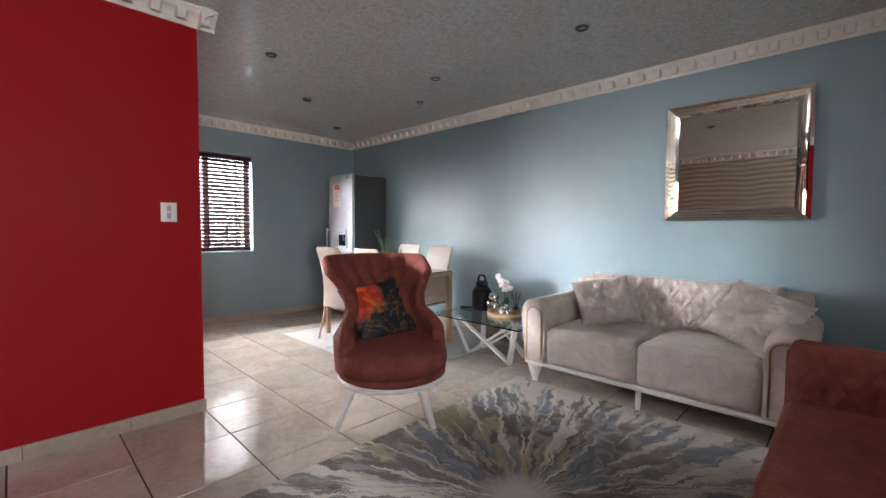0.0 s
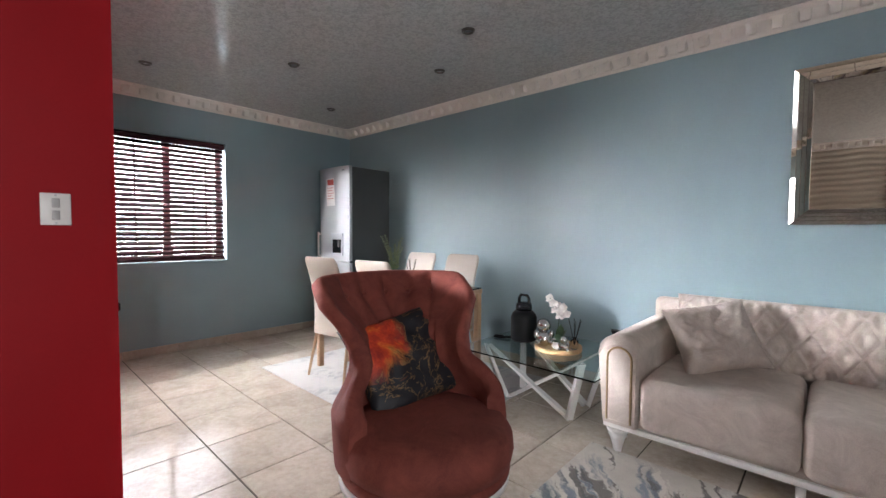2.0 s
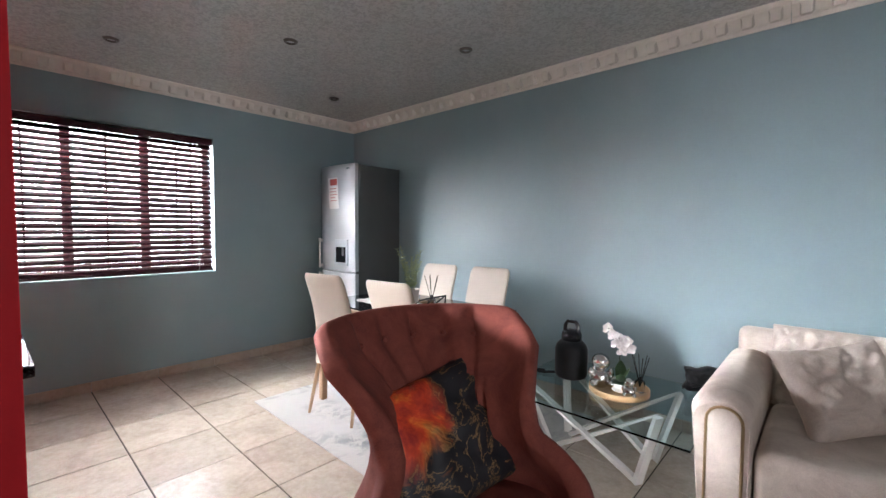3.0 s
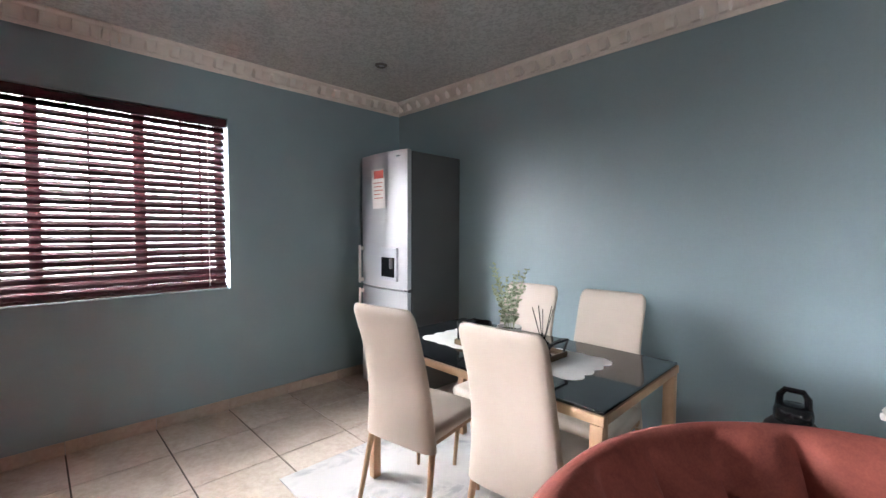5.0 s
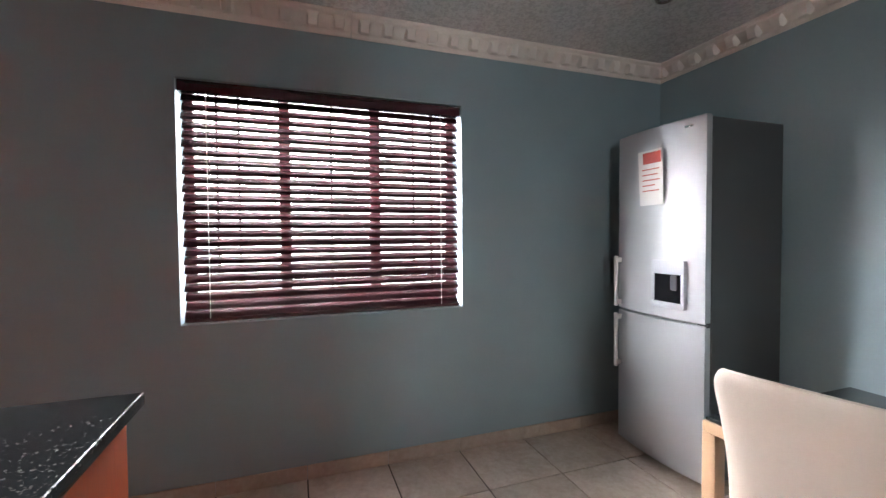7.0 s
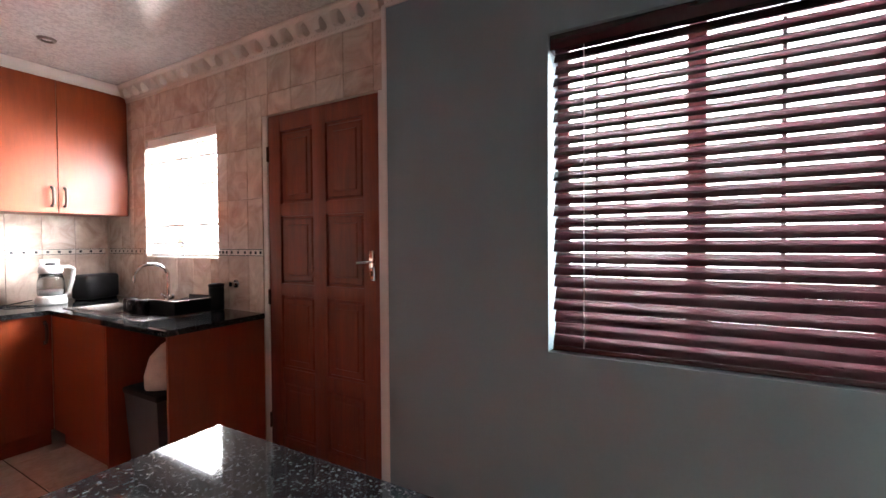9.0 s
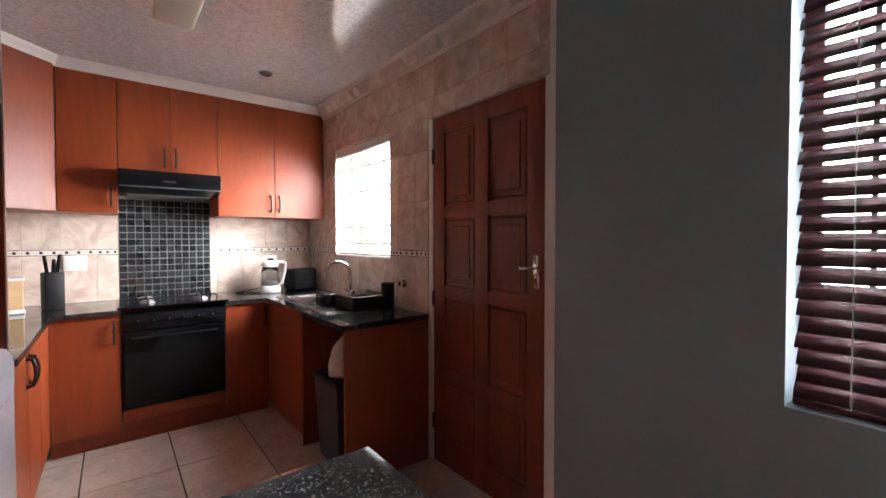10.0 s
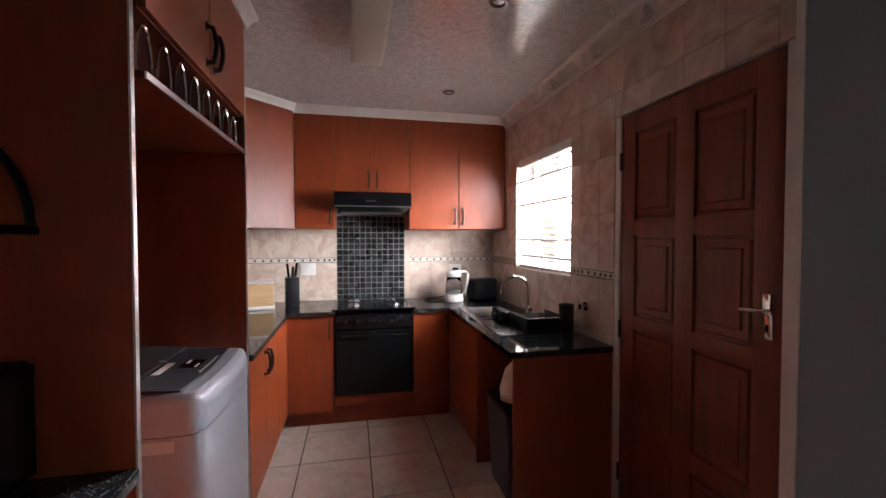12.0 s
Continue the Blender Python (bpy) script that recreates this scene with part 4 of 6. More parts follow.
# ---- dining table and chairs ----
def dining_table():
    t = thing("dining_table", "dining table with a black glass top in a pale oak frame", "table")
    x0, x1, y0, y1, z = -3.86, -2.58, 2.51, 3.25, 0.762
    part("tabletop", box(x0 + 0.006, x1 - 0.006, y0 + 0.006, y1 - 0.006, z - 0.0115, z, 0.003), SMOKE, t, "black smoked glass top")
    for b_ in ((x0, x1, y0, y0 + 0.03), (x0, x1, y1 - 0.03, y1), (x0, x0 + 0.03, y0 + 0.03, y1 - 0.03), (x1 - 0.03, x1, y0 + 0.03, y1 - 0.03)):
        part("apron", box(*b_, z - 0.046, z - 0.012, 0.004), GOLDWOOD, t)
    for x in (x0, x1 - 0.05):
        for y in (y0, y1 - 0.05):
            part("leg", box(x, x + 0.045, y, y + 0.045, 0.008, z - 0.0455, 0.004), GOLDWOOD, t)
    return t


dining_table()


def dining_chair(m, label):
    """A high-backed chair, facing +y, with its back at y = 0."""
    c = thing("dining_chair", label, "chair", m, group="chairs round the dining table")
    rings = []
    for f in (0, 0.08, 0.17, 0.25, 0.33, 0.42, 0.5, 0.58, 0.67, 0.75, 0.83, 0.90, 0.94, 0.965, 0.985, 1.0):
        z = 0.36 + 0.645 * f
        w = 0.205 - 0.028 * f - 0.014 * math.sin(f * math.pi)
        lean = -0.13 * f + 0.035 * math.sin(f * math.pi)
        y = 0.015 + lean
        th = 0.028 - 0.008 * f
        if f > 0.9:
            t = (f - 0.9) / 0.1
            w -= 0.034 * (1 - math.sqrt(1 - 0.96 * t ** 2))
            th -= 0.011 * t ** 4
        ring = []
        for a in range(0, 360, 20):
            ca, sa = math.cos(radians(a)), math.sin(radians(a))
            ring.append((w * math.copysign(abs(ca) ** 0.35, ca), y + th * math.copysign(abs(sa) ** 0.6, sa) + 0.012 * (ca * ca), z))
        rings.append(ring)
    part("backrest", loft(rings), LEATHER, c, smooth=60)
    part("seat", box(-0.205, 0.205, 0.02, 0.42, 0.405, 0.465, 0.025, 3), LEATHER, c, smooth=60)
    part("seat_frame", box(-0.19, 0.19, 0.03, 0.40, 0.385, 0.406, 0.004), GOLDWOOD, c)
    for sx in (-1, 1):
        part("leg", rod((sx * 0.205, -0.045, 0.008), (sx * 0.180, 0.035, 0.40), 0.010, 0.016, 10), GOLDWOOD, c)
        part("leg", rod((sx * 0.195, 0.40, 0.008), (sx * 0.175, 0.375, 0.40), 0.010, 0.016, 10), GOLDWOOD, c)
    return c


LAB = "cream leatherette high-backed dining chair with slim oak legs"
ch = dining_chair(pose(-3.50, 2.415, 0, 0, 0, 10), LAB + " turned aside")
copy_thing(ch, pose(-2.90, 2.47, 0, 0, 0, 6))["label"] = LAB
copy_thing(ch, pose(-3.45, 3.33, 0, 0, 0, 184))["label"] = LAB
copy_thing(ch, pose(-2.975, 3.385, 0, 0, 0, 184))["label"] = LAB


# ---- fridge ----
def fridge():
    f = thing("fridge", "tall silver fridge freezer with water dispenser in the corner", "fridge", pose(-4.755, 3.255, 0))
    w, d, h, sp = 0.30, 0.585, 1.94, 0.865
    part("body", box(-w, w, 0.055, d, 0.03, h - 0.01, 0.008), GREYSIDE, f, "dark grey metal cabinet")
    def door(z0, z1, name):
        rings = []
        for z in (z0, z0 + 0.006, z1 - 0.006, z1):
            ins = 0.006 if z in (z0, z1) else 0
            ring = []
            for k in range(13):
                u = -1 + 2 * k / 12
                ring.append((u * (w - ins), -0.030 * (1 - u * u) + 0.012 + ins, z))
            ring += [(w - ins, 0.05, z), (-w + ins, 0.05, z)]
            rings.append(ring)
        return part(name, loft(rings), SILVER, f, smooth=35)
    lo = door(0.04, sp - 0.004, "freezer_door")
    up = door(sp + 0.004, h, "fridge_door")
    for dr, z0, z1 in ((lo, 0.50, 0.84), (up, 0.885, 1.20)):
        hb = box(-w + 0.010, -w + 0.035, -0.038, -0.022, z0, z1, 0.005)
        box(-w + 0.014, -w + 0.030, -0.024, 0.012, z0 + 0.01, z0 + 0.04, 0.003, bm=hb)
        box(-w + 0.014, -w + 0.030, -0.024, 0.012, z1 - 0.04, z1 - 0.01, 0.003, bm=hb)
        part("handle", hb, WHITE, dr, "pale bar handle")
    disp = bmesh.new()
    for b_ in ((-0.005, 0.208, 1.115, 1.190), (-0.005, 0.208, 0.930, 0.962), (-0.005, 0.016, 0.962, 1.115), (0.187, 0.208, 0.962, 1.115)):
        box(b_[0], b_[1], -0.026, 0.012, b_[2], b_[3], 0.004, bm=disp)
    part("dispenser", disp, PALESILVER, up, "silver water dispenser surround")
    part("dispenser_well", box(0.014, 0.189, -0.0225, -0.012, 0.960, 1.117), BLACK, up, "black dispenser recess")
    part("tap", box(0.125, 0.165, -0.030, -0.022, 1.03, 1.112, 0.006), GREYPLASTIC, up)
    part("badge", box(0.200, 0.245, -0.020, -0.0085, 1.885, 1.897, 0.001), CHROME, up, "small plain badge")
    for z in (sp, 0.03 + 0.02):
        part("hinge", box(w - 0.05, w + 0.006, 0.02, 0.05, z - 0.012, z + 0.012, 0.003), GREYPLASTIC, f)
    return f


fridge()
pn = thing("paper_note", "white printed notice with a red heading stuck on the fridge", "paper", pose(-4.76, 3.229, 1.50, 3, 0, 0))
part("sheet", box(-0.085, 0.085, -0.001, 0.0, 0, 0.31), PAPER, pn, smooth=0)
part("heading", box(-0.05, 0.075, -0.0022, -0.0012, 0.235, 0.298), PINK, pn, smooth=0)
for k, (a, b) in enumerate(((-0.06, 0.06), (-0.06, 0.05), (-0.06, 0.062), (-0.06, 0.03), (-0.06, 0.055))):
    part("text_line", box(a, b, -0.0022, -0.0012, 0.20 - k * 0.030, 0.206 - k * 0.030), PINK, pn, smooth=0)


# ---- mirror ----
def mirror():
    mthing = thing("wall_mirror", "rectangular wall mirror in a stepped mirrored frame", "mirror", pose(-0.265, YN - 0.02, 1.265))
    w, h = 0.455, 0.91
    part("backing", box(-w + 0.01, w - 0.01, -0.002, 0.018, 0.01, h - 0.01), MATTBLACK, mthing)
    part("glass", box(-w + 0.09, w - 0.09, -0.008, -0.002, 0.09, h - 0.09), MIRROR, mthing, "clear mirror glass")
    steps = [(0.0, -0.010), (0.003, -0.042), (0.024, -0.035), (0.026, -0.037), (0.047, -0.029), (0.049, -0.031), (0.069, -0.023), (0.071, -0.025), (0.090, -0.016), (0.092, -0.006)]
    for p, q, ip, iq in ((( -w, 0), (w, 0), (1, 1), (-1, 1)), ((w, 0), (w, h), (-1, 1), (-1, -1)), ((w, h), (-w, h), (-1, -1), (1, -1)), ((-w, h), (-w, 0), (1, -1), (1, 1))):
        rings = []
        for e, i in ((p, ip), (q, iq)):
            rings.append([(e[0] + i[0] * s, y, e[1] + i[1] * s) for s, y in steps] + [(e[0] + i[0] * 0.092, 0, e[1] + i[1] * 0.092), (e[0], 0, e[1])])
        part("frame_side", loft(rings), MIRROR, mthing, "stepped mirror-glass frame strip", smooth=10)


mirror()


# ---- coffee table ----
def coffee_table():
    t = thing("coffee_table", "low glass coffee table on crossed white legs", "table")
    x0, x1, y0, y1, z = -2.43, -1.44, 2.765, 3.60, 0.405
    g = part("tabletop", box(x0, x1, y0, y1, z - 0.010, z, 0.003), TABLEGLASS, t, "clear greenish glass top")
    g.visible_shadow = False
    for bx_, by_, tx, ty in ((-2.24, 3.11, -2.33, 2.97), (-1.75, 3.09, -2.31, 2.985), (-2.22, 3.125, -1.645, 3.03), (-1.735, 3.075, -1.63, 3.015),
                             (-2.24, 3.33, -2.33, 3.47), (-1.75, 3.35, -2.31, 3.455), (-2.22, 3.315, -1.645, 3.41), (-1.735, 3.365, -1.63, 3.425)):
        a, b = Vector((bx_, by_, 0.012)), Vector((tx, ty, z - 0.011))
        d = (b - a).normalized()
        side = d.cross(Vector((0, 0, 1))).normalized() * 0.024
        up = side.cross(d).normalized() * 0.011
        rings = [[p + side + up, p - side + up, p - side - up, p + side - up] for p in (a, b)]
        bm = loft(rings)
        for v in bm.verts:
            if v.co.z < 0.05:
                v.co.z = 0.0 if v.co.z < 0.013 else v.co.z
            if v.co.z > z - 0.05:
                v.co.z = z - 0.0105
        part("leg", bm, WHITEWOOD, t)
    return t


coffee_table()

# ---- kitchen ----
def handle_bow(m, parent, L=0.128):
    """A bowed D-handle standing along z."""
    pts = [(0, 0, -L / 2), (0, -0.022, -L / 2 + 0.004), (0, -0.030, -L * 0.25), (0, -0.033, 0), (0, -0.030, L * 0.25), (0, -0.022, L / 2 - 0.004), (0, 0, L / 2)]
    bm = tube(pts, 0.0085)
    box(-0.009, 0.009, -0.004, 0.0, -L / 2 - 0.014, -L / 2 + 0.014, 0.002, bm=bm)
    box(-0.009, 0.009, -0.004, 0.0, L / 2 - 0.014, L / 2 + 0.014, 0.002, bm=bm)
    bm.transform(m)
    return part("handle", bm, PEWTER, parent, "dark bowed handle")


def cabinet(name, label, m, w, d, z0, z1, doors, kick=0.0, handle="low", mat_=None):
    """A cabinet unit facing -y with its front at y = 0, x from 0 to w. doors: widths with the handle's side."""
    c = thing(name, label, "cabinet", m)
    mat_ = mat_ or CHERRY
    part("body", box(0, w, 0.019, d, z0 + kick, z1, 0.001), mat_, c, smooth=0)
    if kick:
        part("kickboard", box(0.0, w, 0.05, 0.066, 0, kick, 0.001), CHERRYX, c, smooth=0)
    x = 0.0
    for wd, side in doors:
        bm = box(x + 0.0025, x + wd - 0.0025, 0.0, 0.0175, z0 + kick + 0.002, z1 - 0.003, 0.0015)
        dr = part("door", bm, mat_, c)
        if side:
            hx = x + 0.035 if side == "l" else x + wd - 0.035
            hz = z0 + 0.115 if handle == "low" else z1 - 0.115
            handle_bow(Matrix.Translation((hx, 0.0, hz)), dr)
        x += wd
    return c


UB, UT, UY = 1.545, 2.488, -2.60            # upper cabinets: bottom, top, front
BF = -2.37                                 # south base fronts
SX0, SX1 = -4.49, -3.87                    # stove bay
EX = -3.52                                 # fronts of the east run


def south(x, y):
    """The pose of a unit on the south wall whose right-hand side (as one faces it) is at x."""
    return pose(x, y, 0, 0, 0, 180)


cabinet("wall_cabinet", "cherry veneer wall cabinet with two doors beside the window", south(-4.492, UY), 0.866, 0.34, UB, UT, ((0.433, "r"), (0.433, "l")))
cabinet("wall_cabinet", "short cherry veneer cabinet above the cooker hood", south(SX1 + 0.001, UY), 0.62, 0.34, 1.846, UT, ((0.31, "r"), (0.31, "l")))
cabinet("wall_cabinet", "narrow dark cherry veneer wall cabinet beside the hood", south(-3.555, UY), 0.313, 0.34, UB, UT, ((0.313, "r"),))
corner = thing("wall_cabinet", "diagonal cherry veneer corner wall cabinet", "cabinet")
part("body", prism([(-3.552, -2.60), (-3.552, KS), (KE, KS), (KE, -2.11), (-3.062, -2.11)], "z", UB, UT), CHERRY, corner, smooth=0)
dm = Matrix.Translation((-3.307, -2.355, 0)) @ pose(0, 0, 0, 0, 0, -135 + 360)
bm = box(-0.330, 0.330, -0.019, -0.001, UB + 0.002, UT - 0.003, 0.0015)
bm.transform(dm)
dd = part("door", bm, CHERRY, corner)
handle_bow(dm @ Matrix.Translation((-0.29, -0.019, UB + 0.13)), dd)

# plain cornice over the cabinets
bm = bmesh.new()
line = [(-5.358, -2.60), (-3.56, -2.60), (-3.06, -2.10), (-3.06, -1.23), (-3.52, -1.23), (-3.52, 0.0)]
prof = [(0.0, -0.012), (0.008, -0.012), (0.014, 0.006), (0.034, 0.030), (0.050, 0.040), (0.054, 0.0515), (0.0, 0.0515)]
for (ax, ay), (bx2, by2) in zip(line, line[1:]):
    d2 = Vector((bx2 - ax, by2 - ay, 0)).normalized()
    nrm = Vector((-d2.y, d2.x, 0))
    loft([[Vector((px, py, UT)) + nrm * u + d2 * (e * u) + Vector((0, 0, v)) for u, v in prof] for px, py, e in ((ax, ay, -0.4), (bx2, by2, 0.4))], bm=bm)
tagged(part("trim_cabinets", bm, TRIM), "plain white cove above the wall cabinets", "trim", kind="structure")

cabinet("base_cabinet", "cherry veneer base cabinet beside the cooker", south(EX, BF), 0.349, 0.58, 0, TOP - 0.03, ((0.349, "r"),), 0.11, "high")
cabinet("base_cabinet", "cherry veneer corner base cabinet under the worktop", south(SX0, BF), 0.31, 0.58, 0, TOP - 0.03, ((0.31, "r"),), 0.11, "high")
cabinet("base_cabinet", "orange cherry veneer base cabinets along the side", pose(EX, -2.375, 0, 0, 0, 0) @ pose(0, 0, 0, 0, 0, -90) @ pose(-1.165, 0, 0), 1.165, 0.76, 0, TOP - 0.03, ((0.39, "r"), (0.39, "l"), (0.385, None)), 0.11, "high")
# sink side: one door, an open bay with the bin, an end panel
SK = -4.80
sinkcab = thing("sink_cabinet", "cherry veneer sink cabinet with an open bay", "cabinet")
part("end_panel", box(XK + 0.008, SK, -1.005, -0.987, 0.0, TOP - 0.031, 0.001), CHERRY, sinkcab, smooth=0)
part("partition", box(XK + 0.008, SK, -1.64, -1.622, 0.0, TOP - 0.031, 0.001), CHERRY, sinkcab, smooth=0)
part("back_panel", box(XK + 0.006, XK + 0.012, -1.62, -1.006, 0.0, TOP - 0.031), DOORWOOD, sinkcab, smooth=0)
sd = part("door", box(SK - 0.018, SK, -2.365, -1.642, 0.11, TOP - 0.034, 0.0015), CHERRY, sinkcab)
part("kickboard", box(SK - 0.066, SK - 0.05, -2.36, -1.64, 0.0, 0.11), CHERRYX, sinkcab, smooth=0)

# worktops
wt = thing("worktop", "polished black granite worktop round the kitchen", "worktop")
SINK = (-5.215, -4.87, -2.33, -1.36)
bm = bmesh.new()
zt = TOP - 0.031
box(XK + 0.008, SK + 0.02, -2.35, SINK[2], zt, TOP, 0.0, bm=bm)
box(XK + 0.008, SINK[0], SINK[2], SINK[3], zt, TOP, 0.0, bm=bm)
box(SINK[1], SK + 0.02, SINK[2], SINK[3], zt, TOP, 0.0, bm=bm)
box(XK + 0.008, SK + 0.02, SINK[3], -0.98, zt, TOP, 0.0, bm=bm)
part("slab", bm, GRANITE, wt, smooth=0)
bm = box(XK + 0.008, SX0 - 0.002, KS + 0.006, -2.35, zt, TOP, 0.0)
box(SX1 + 0.002, KE, KS + 0.006, -2.35, zt, TOP, 0.0, bm=bm)
box(SX0 - 0.002, SX1 + 0.002, KS + 0.006, KS + 0.06, zt, TOP, bm=bm)
part("slab", bm, GRANITE, wt, smooth=0)
part("slab", box(EX - 0.02, KE, -2.35, -1.205, zt, TOP, 0.003), GRANITE, wt, smooth=0)
pt = thing("peninsula_worktop", "speckled black granite worktop on the peninsula", "worktop")
part("slab", prism([(-4.28, 0.250), (-3.50, 0.250), (-3.50, -0.195), (KE, -0.195), (KE, 0.898), (KE - 0.002, 0.930), (-4.28, 0.908)], "z", TOP - 0.036, TOP, 0.005), GRANITE, pt, smooth=30)
pc2 = thing("peninsula", "orange cherry veneer peninsula cabinet under granite", "cabinet")
part("body", prism([(-4.25, 0.265), (-3.47, 0.265), (-3.47, -0.19), (KE, -0.19), (KE, 0.872), (-4.25, 0.872)], "z", 0.10, TOP - 0.032), CHERRY, pc2, smooth=0)
part("kickboard", prism([(-4.21, 0.32), (-3.43, 0.32), (-3.43, -0.19), (KE, -0.19), (KE, 0.83), (-4.21, 0.83)], "z", 0.0, 0.10), CHERRYX, pc2, smooth=0)

# tall niche for the washing machine
tall = thing("tall_unit", "tall dark cherry veneer niche with wine rack and top cupboards", "cabinet")
part("side_panel", box(EX + 0.030, KE, -0.213, -0.195, 0.0, UT, 0.001), CHERRY, tall, smooth=0)
part("side_panel", box(EX + 0.005, KE, -1.203, -1.185, 0.0, UT, 0.001), CHERRY, tall, smooth=0)
for y, ex in ((-0.204, EX + 0.025), (-1.194, EX)):
    part("edging", box(ex, ex + 0.0045, y - 0.009, y + 0.009, 0.0, UT), STEEL, tall, "silver edge strip", smooth=0)
part("back_panel", box(KE + 0.0, KE + 0.012, -1.185, -0.218, 0.0, 1.88), CHERRY, tall, smooth=0)
part("rack_floor", box(EX + 0.005, KE, -1.184, -0.219, 1.868, 1.886, 0.001), CHERRYX, tall, smooth=0)
part("rack_edging", box(EX, EX + 0.0045, -1.184, -0.219, 1.868, 1.886), STEEL, tall, smooth=0)
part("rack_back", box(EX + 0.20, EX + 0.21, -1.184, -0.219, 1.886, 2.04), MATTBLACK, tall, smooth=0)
part("top_box", box(EX + 0.02, KE, -1.184, -0.219, 2.04, UT, 0.001), CHERRY, tall, smooth=0)
for k in range(8):
    y = -0.275 - k * 0.118
    lp = [(EX + 0.03, y - 0.046 * math.cos(radians(a)), 1.893 + 0.13 * math.sin(radians(a))) for a in range(0, 181, 15)]
    part("wine_loop", tube(lp, 0.0045), CHROME, tall, "chrome bottle hoop")
for k in range(2):
    y1 = -0.219 - k * 0.4825
    dr = part("door", box(EX, EX + 0.0185, y1 - 0.481, y1 - 0.0015, 2.043, UT - 0.003, 0.0015), CHERRY, tall)
    hy = y1 - 0.445 if k == 0 else y1 - 0.037
    handle_bow(Matrix.Translation((EX, hy, 2.15)) @ pose(0, 0, 0, 0, 0, -90), dr)


# ---- washing machine ----
def washing_machine():
    w = thing("washing_machine", "silver top-loading washing machine with a dark lid in the niche", "washing machine", pose(-3.560, -0.772, 0, 0, 0, -90) @ Matrix.Diagonal((1.035, 1.0, 1.02, 1)))
    # local: x along the front, y from the front (0) to the back
    W, D = 0.304, 0.64

    def ring(z, inset, bulge=0.022):
        pts = []
        r = 0.05
        for cx, cy, a0 in ((W - r, r + 0.015, -90), (W - r, D - r, 0), (-W + r, D - r, 90), (-W + r, r + 0.015, 180)):
            for k in range(6):
                a = radians(a0 + 18 * k)
                x, y = cx + (r - inset) * math.cos(a), cy + (r - inset) * math.sin(a)
                pts.append((x, y, z))
        out = []
        for x, y, z_ in pts:
            if y < 0.08:
                y -= bulge * (1 - (x / W) ** 2)
            out.append((x, y, z_))
        # extra points along the bowed front
        front = [(-W + r + (2 * W - 2 * r) * k / 8, 0.015 + inset - bulge * (1 - ((-W + r + (2 * W - 2 * r) * k / 8) / W) ** 2), z) for k in range(1, 8)]
        return out + front
    part("body", loft([ring(0.03, 0.012), ring(0.045, 0.0), ring(0.835, 0.0)]), PALESILVER, w, smooth=40)
    part("seam", loft([ring(0.835, 0.004), ring(0.840, 0.004)]), CHROME, w, smooth=40)
    part("top_cover", loft([ring(0.840, -0.002), ring(0.905, -0.002), ring(0.935, 0.004), ring(0.952, 0.016), ring(0.958, 0.034)]), PALESILVER, w, smooth=50)
    lid = bmesh.new()
    loft([[(x, y, z) for y, z in ((0.25, 0.957), (0.26, 0.972), (0.42, 0.984), (0.60, 0.988), (0.615, 0.957))] for x in (-W + 0.025, -W + 0.04, 0, W - 0.04, W - 0.025)], bm=lid)
    part("lid", lid, paint("lid_grey", (0.07, 0.07, 0.075), 0.25, 0.05, 5, 60, 0.0), w, "dark grey lid", smooth=30)
    pan = bmesh.new()
    loft([[(x, y, z) for y, z in ((0.065 + 0.02 * (x / W) ** 2, 0.957), (0.07 + 0.02 * (x / W) ** 2, 0.963), (0.24, 0.972), (0.245, 0.957))] for x in (-W + 0.045, -0.12, 0, 0.12, W - 0.045)], bm=pan)
    panel = part("control_panel", pan, GREYPLASTIC, w, "dark control panel", smooth=30)
    tiltm = pose(0, 0.155, 0.968, 3, 0, 0)

    def on(x0, x1, y0, y1, h, name, mt):
        bm_ = box(x0, x1, y0, y1, 0, h, 0.0005)
        bm_.transform(tiltm)
        part(name, bm_, mt, panel)
    on(-0.03, 0.075, -0.045, 0.025, 0.0014, "display", BLACKGLASS)
    on(-0.11, 0.03, 0.052, 0.078, 0.0014, "window_strip", WHITE)
    for k in range(8):
        on(-0.08 + k * 0.027, -0.070 + k * 0.027, -0.072, -0.064, 0.003, "key", WHITE)
    for k in range(4):
        on(-0.022 + k * 0.012, -0.015 + k * 0.012, -0.036, -0.028, 0.0022, "mark", WHITE)
        on(0.022 + k * 0.012, 0.030 + k * 0.012, 0.004, 0.016, 0.0022, "mark", WHITE)
    part("sticker", box(-W - 0.0035, -W - 0.0008, 0.085, 0.205, 0.790, 0.825), PAPER, w, "pale torn sticker", smooth=0)
    part("foot", box(-W + 0.03, W - 0.03, 0.06, D - 0.05, 0, 0.032, 0.005), MATTBLACK, w)
    return w


washing_machine()


